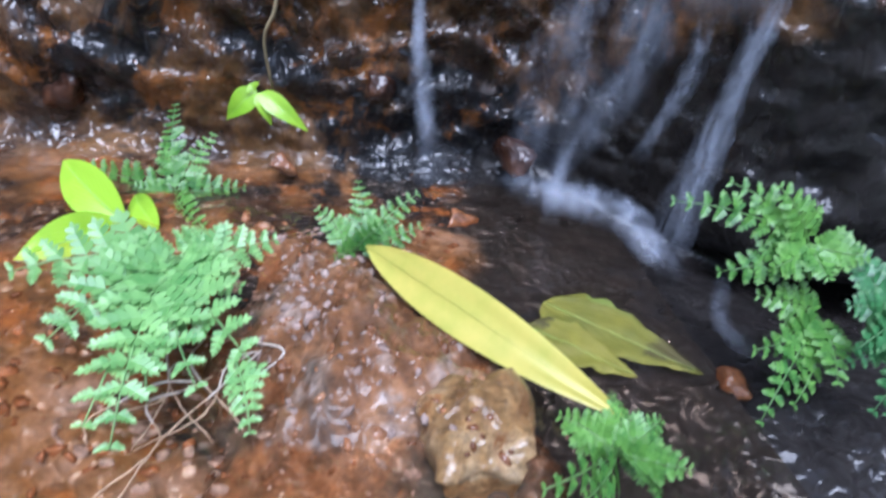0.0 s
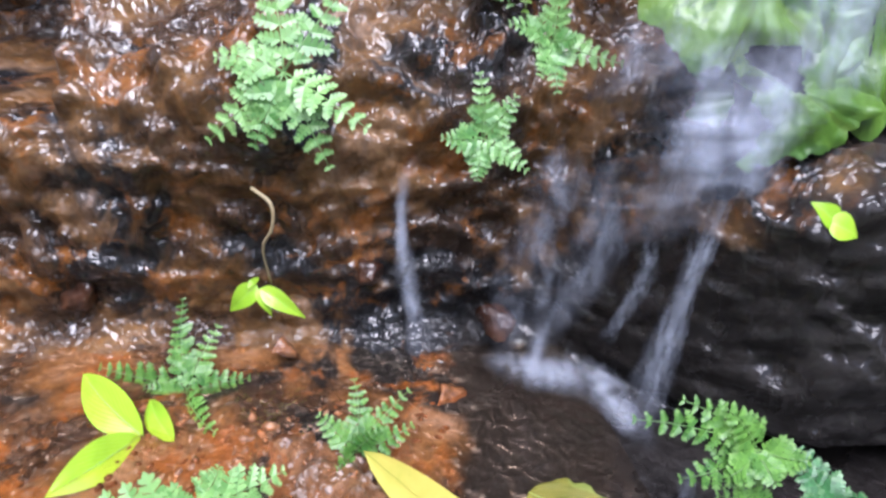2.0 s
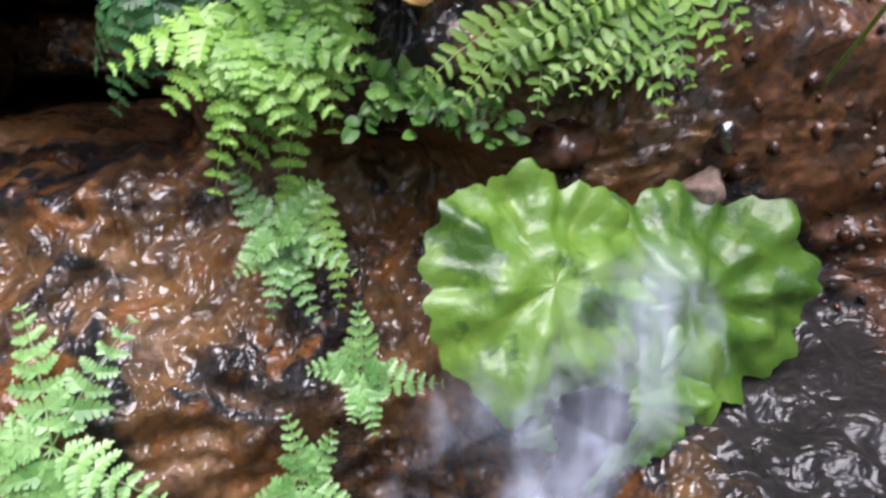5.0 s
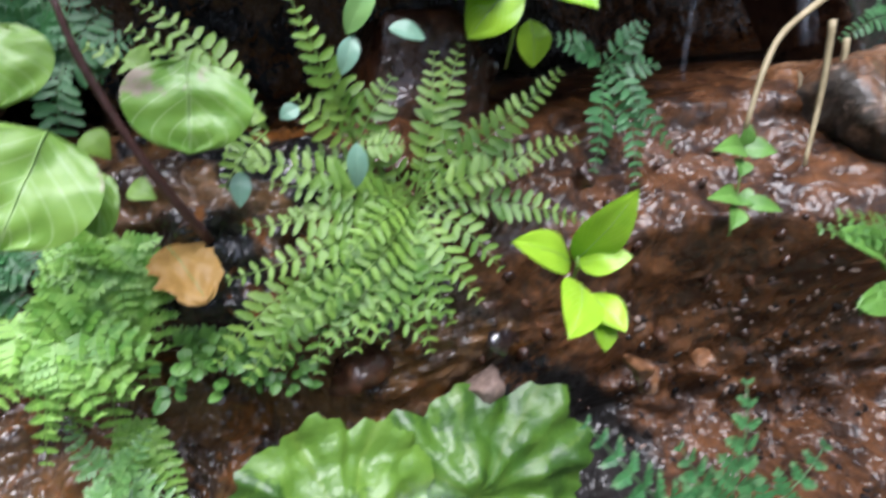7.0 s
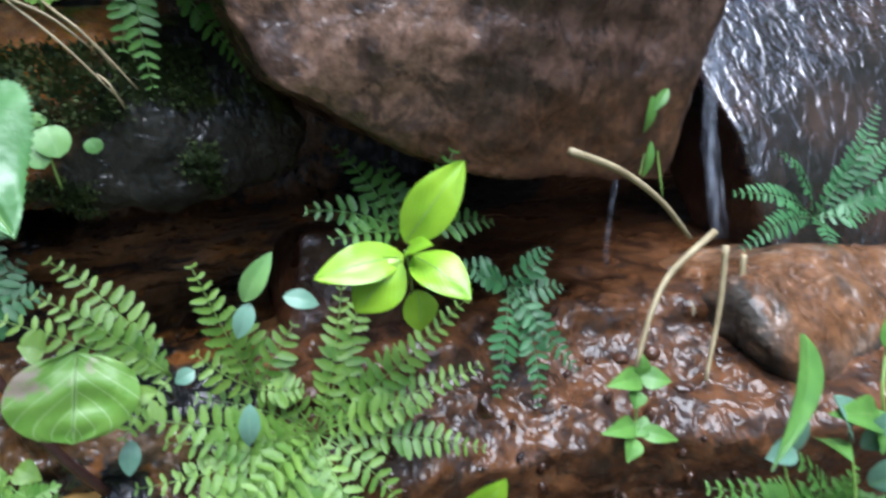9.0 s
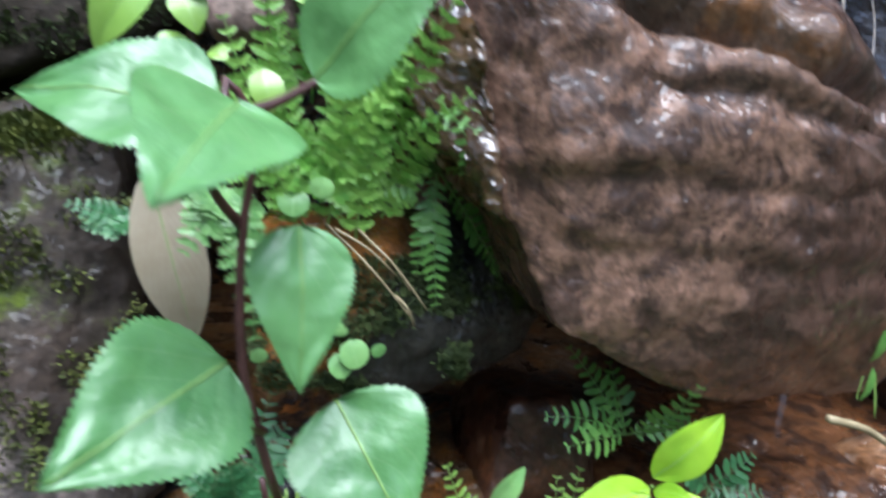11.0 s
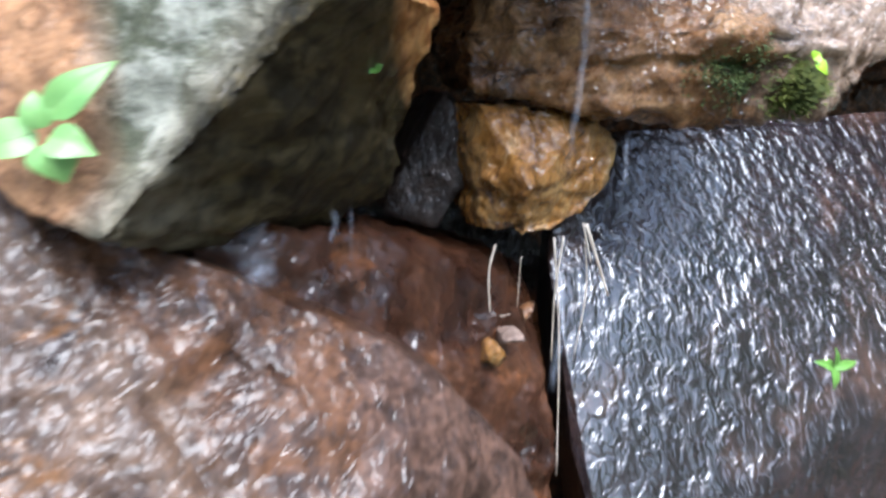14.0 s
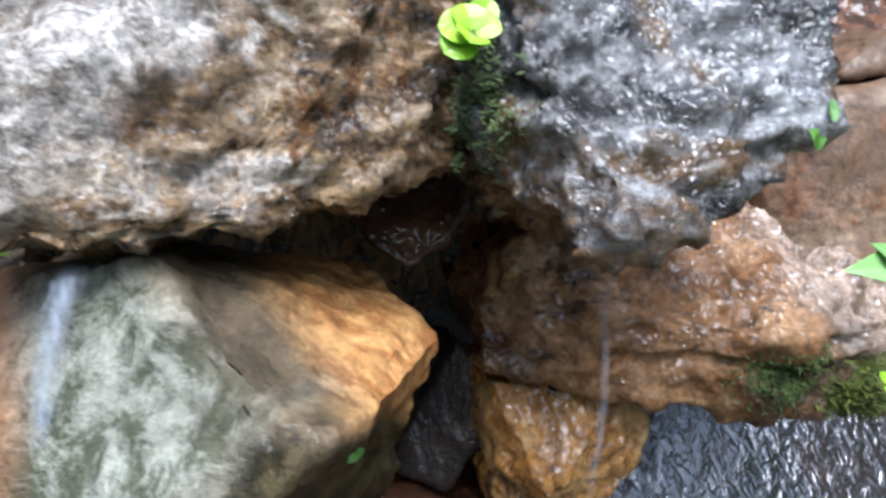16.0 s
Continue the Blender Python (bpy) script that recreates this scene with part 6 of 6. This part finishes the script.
leafy("small_plant", "small yellow-green plant in the joint of the blocks", "plant", [((0.496, 0.455, 1.493), (0.479, 0.455, 1.495), .020), ((0.496, 0.455, 1.491), (0.481, 0.450, 1.482), .020), ((0.496, 0.455, 1.494), (0.494, 0.460, 1.507), .018), ((0.498, 0.455, 1.493), (0.511, 0.455, 1.499), .014), ((0.497, 0.455, 1.492), (0.490, 0.440, 1.487), .018), ((0.499, 0.460, 1.496), (0.508, 0.460, 1.510), .016)], M_SEEDLING, stems=[[(0.501, 0.470, 1.481), (0.497, 0.455, 1.493)]], stem_r=.0008, shape="round", bow=.06)
leafy("small_plant", "small sprigs on the tan boulder behind the grey block", "plant", [((0.714, 0.450, 1.462), (0.708, 0.450, 1.471), .012), ((0.714, 0.450, 1.462), (0.722, 0.450, 1.467), .010), ((0.721, 0.450, 1.480), (0.729, 0.450, 1.482), .014)], M_FERN)
leafy("small_plant", "tiny sprout on the dark side of the pale block", "plant", [((0.452, 0.490, 1.268), (0.448, 0.490, 1.265), .006), ((0.452, 0.490, 1.268), (0.457, 0.490, 1.271), .006)], M_FERN)
leafy("small_plant", "small light leaf at the mossy edge", "plant", [((0.775, 0.420, 1.294), (0.784, 0.415, 1.285), .014), ((0.772, 0.420, 1.296), (0.778, 0.420, 1.301), .012)], M_SEEDLING)
e = thing("roots", (0.677, 0.550, 1.129), "pale thin roots and sticks hanging over the slab", "roots")
for pts, r in [([(0.582, 0.550, 1.122), (0.575, 0.545, 1.096), (0.577, 0.540, 1.053)], .0014), ([(0.577, 0.540, 1.053), (0.598, 0.540, 1.054)], .0008), ([(0.650, 0.510, 1.149), (0.656, 0.500, 1.125), (0.669, 0.490, 1.086)], .0018), ([(0.635, 0.520, 1.135), (0.629, 0.515, 1.083), (0.623, 0.500, 1.022)], .001),
               ([(0.651, 0.510, 1.135), (0.652, 0.500, 1.087), (0.640, 0.490, 1.025)], .0008), ([(0.625, 0.520, 1.135), (0.629, 0.500, 1.043), (0.623, 0.470, 0.918)], .0009), ([(0.610, 0.550, 1.108), (0.608, 0.545, 1.059)], .0006), ([(0.647, 0.510, 1.150), (0.653, 0.500, 1.116)], .001)]:
    bm = bmesh.new()
    tube(bm, pts, r, r * 0.6, n=14, sides=6, knots=.2)
    part("root", bm, M_ROOT, e)


# ---- gravel and moss ----
def skin_point(p, way, reach):
    """The nearest stone skin along a way: place and normal."""
    best = None
    for tree, at in SURFACES:
        hit, nrm, _, d = tree.ray_cast(Vector(p) - at, Vector(way), reach)
        if hit is not None and (best is None or d < best[2]):
            best = (hit + at, nrm, d)
    return best


def pebbles(label, n, spot, way, material, r0, r1, seed):
    """Fine gravel: small uneven stones lying on the rock."""
    rd = random.Random(seed)
    verts, faces = [], []
    ico = bmesh.new()
    bmesh.ops.create_icosphere(ico, subdivisions=1, radius=1)
    vs = [v.co.copy() for v in ico.verts]
    fs = [[v.index for v in f.verts] for f in ico.faces]
    ico.free()
    for _ in range(n):
        hit = skin_point(spot(rd), way, 0.6)
        if not hit:
            continue
        r = rd.uniform(r0, r1) * rd.uniform(0.6, 1.0)
        sc = Vector((rd.uniform(.6, 1.6), rd.uniform(.6, 1.6), rd.uniform(.4, 0.9)))
        rot = Euler((rd.uniform(0, 6), rd.uniform(0, 6), rd.uniform(0, 6))).to_matrix()
        b = len(verts)
        verts += [hit[0] + rot @ Vector((v.x * sc.x, v.y * sc.y, v.z * sc.z)) * r * rd.uniform(.7, 1.25) - hit[1] * (r * 0.45) for v in vs]
        faces += [[i + b for i in f] for f in fs]
    me = bpy.data.meshes.new("gravel")
    me.from_pydata(verts, [], faces)
    me.materials.append(material)
    me.polygons.foreach_set("use_smooth", [True] * len(me.polygons))
    return tagged(new("gravel", me), label, "gravel", kind="stuff")


def tufts(label, n, spot, way, material, h0, h1, seed, up=0.2, patch=0.0):
    """Moss: very many short blades standing off the stone where it grows."""
    rd = random.Random(seed)
    verts, faces = [], []
    for _ in range(n):
        hit = skin_point(spot(rd), way, 0.6)
        if not hit or hit[1].z < up - 0.5 or noise.noise(hit[0] * 26) + 0.5 * hit[1].z < patch:
            continue
        for _ in range(4):
            p = hit[0] + Vector((rd.gauss(0, .002), rd.gauss(0, .002), rd.gauss(0, .002)))
            d = (hit[1] + Vector((rd.gauss(0, .5), rd.gauss(0, .5), rd.gauss(0, .5) + .3))).normalized() * rd.uniform(h0, h1)
            x = d.orthogonal().normalized() * rd.uniform(.0005, .0010)
            b = len(verts)
            verts += [p - x, p + x, p + d * .6 + x * .8, p + d, p + d * .6 - x * .8]
            faces += [[b, b + 1, b + 2, b + 4], [b + 4, b + 2, b + 3]]
    me = bpy.data.meshes.new("moss")
    me.from_pydata(verts, [], faces)
    me.materials.append(material)
    return tagged(new("moss", me), label, "moss", kind="stuff")


pebbles("fine rusty gravel on the mound and ledge", 600, lambda r: (r.uniform(-.2, .02), r.uniform(.10, .36), .40), (0, 0, -1), M_PEBBLE, .0010, .0040, 1)
pebbles("pale grit on the mound", 320, lambda r: (r.gauss(-.065, .035), r.uniform(.14, .34), .40), (0, 0, -1), M_PINK, .0010, .0045, 2)
pebbles("rusty pebbles in the upper stream", 70, lambda r: (r.uniform(.26, .52), .05, r.uniform(.50, .74)), (0, 1, -0.25), M_RED, .003, .009, 4)
pebbles("dark wet grit on the stream bank", 150, lambda r: (r.uniform(.38, .58), .05, r.uniform(.42, .60)), (0, 1, -0.2), M_DARKWET, .0015, .0045, 5)
pebbles("pale grit on the stream bank", 200, lambda r: (r.uniform(.38, .58), .05, r.uniform(.42, .62)), (0, 1, -0.2), M_PINK, .0012, .0038, 6)
M_MOSS2 = plain_mat("bright_moss", (0.025, 0.04, 0.004), (0.11, 0.125, 0.012), scale=90, rough=0.8)
tufts("yellow-green moss on the edges of the squared block", 6000, lambda r: (r.uniform(-.22, .02), .2, r.uniform(.78, 1.03)), (0, 1, -.25), M_MOSS2, .002, .006, 11, up=.2, patch=.12)
EDGE_A, EDGE_B = Vector((-0.135, 0.520, 0.985)), Vector((-0.021, 0.540, 1.008))


def edge_spot(r):
    p = EDGE_A.lerp(EDGE_B, r.uniform(-0.2, 1.0))
    return (p.x + r.gauss(0, .004), .2, p.z - abs(r.gauss(0, .012)) + .008)


tufts("thick yellow-green moss along the top edge of the squared block", 2600, edge_spot, (0, 1, -.05), M_MOSS2, .002, .006, 18, up=-.8, patch=-.25)
tufts("green moss on the dark block", 6000, lambda r: (r.uniform(-.2, .06), .25, r.uniform(1.0, 1.22)), (0, 1, -.25), M_MOSS, .002, .005, 12, up=.1, patch=.22)
tufts("bright moss tuft at the end of the tan boulder", 900, lambda r: (r.gauss(.80, .009), .25, r.gauss(1.293, .009)), (0, 1, -.1), M_MOSS2, .003, .009, 13, up=-.4, patch=-2)
tufts("thin moss on the dripping boulder", 500, lambda r: (r.gauss(.735, .012), .25, r.gauss(1.305, .010)), (0, 1, -.1), M_MOSS, .002, .004, 14, up=-.4, patch=-2)
tufts("moss under the lichen stone", 900, lambda r: (r.gauss(.065, .016), .3, r.gauss(1.165, .012)), (0, 1, 0), M_MOSS2, .002, .006, 15, up=-.6, patch=-2)
tufts("dark moss hanging in the joint of the blocks", 350, lambda r: (r.gauss(.508, .005), .25, r.gauss(1.455, .025)), (0, 1, 0), M_MOSS, .002, .006, 16, up=-.6, patch=-2)
tufts("fine dark moss on the rusty rock", 8000, lambda r: (r.uniform(.06, .21), .25, r.uniform(.80, .90)), (0, 1, 0), M_MOSS, .0015, .004, 17, up=-.5, patch=-.12)
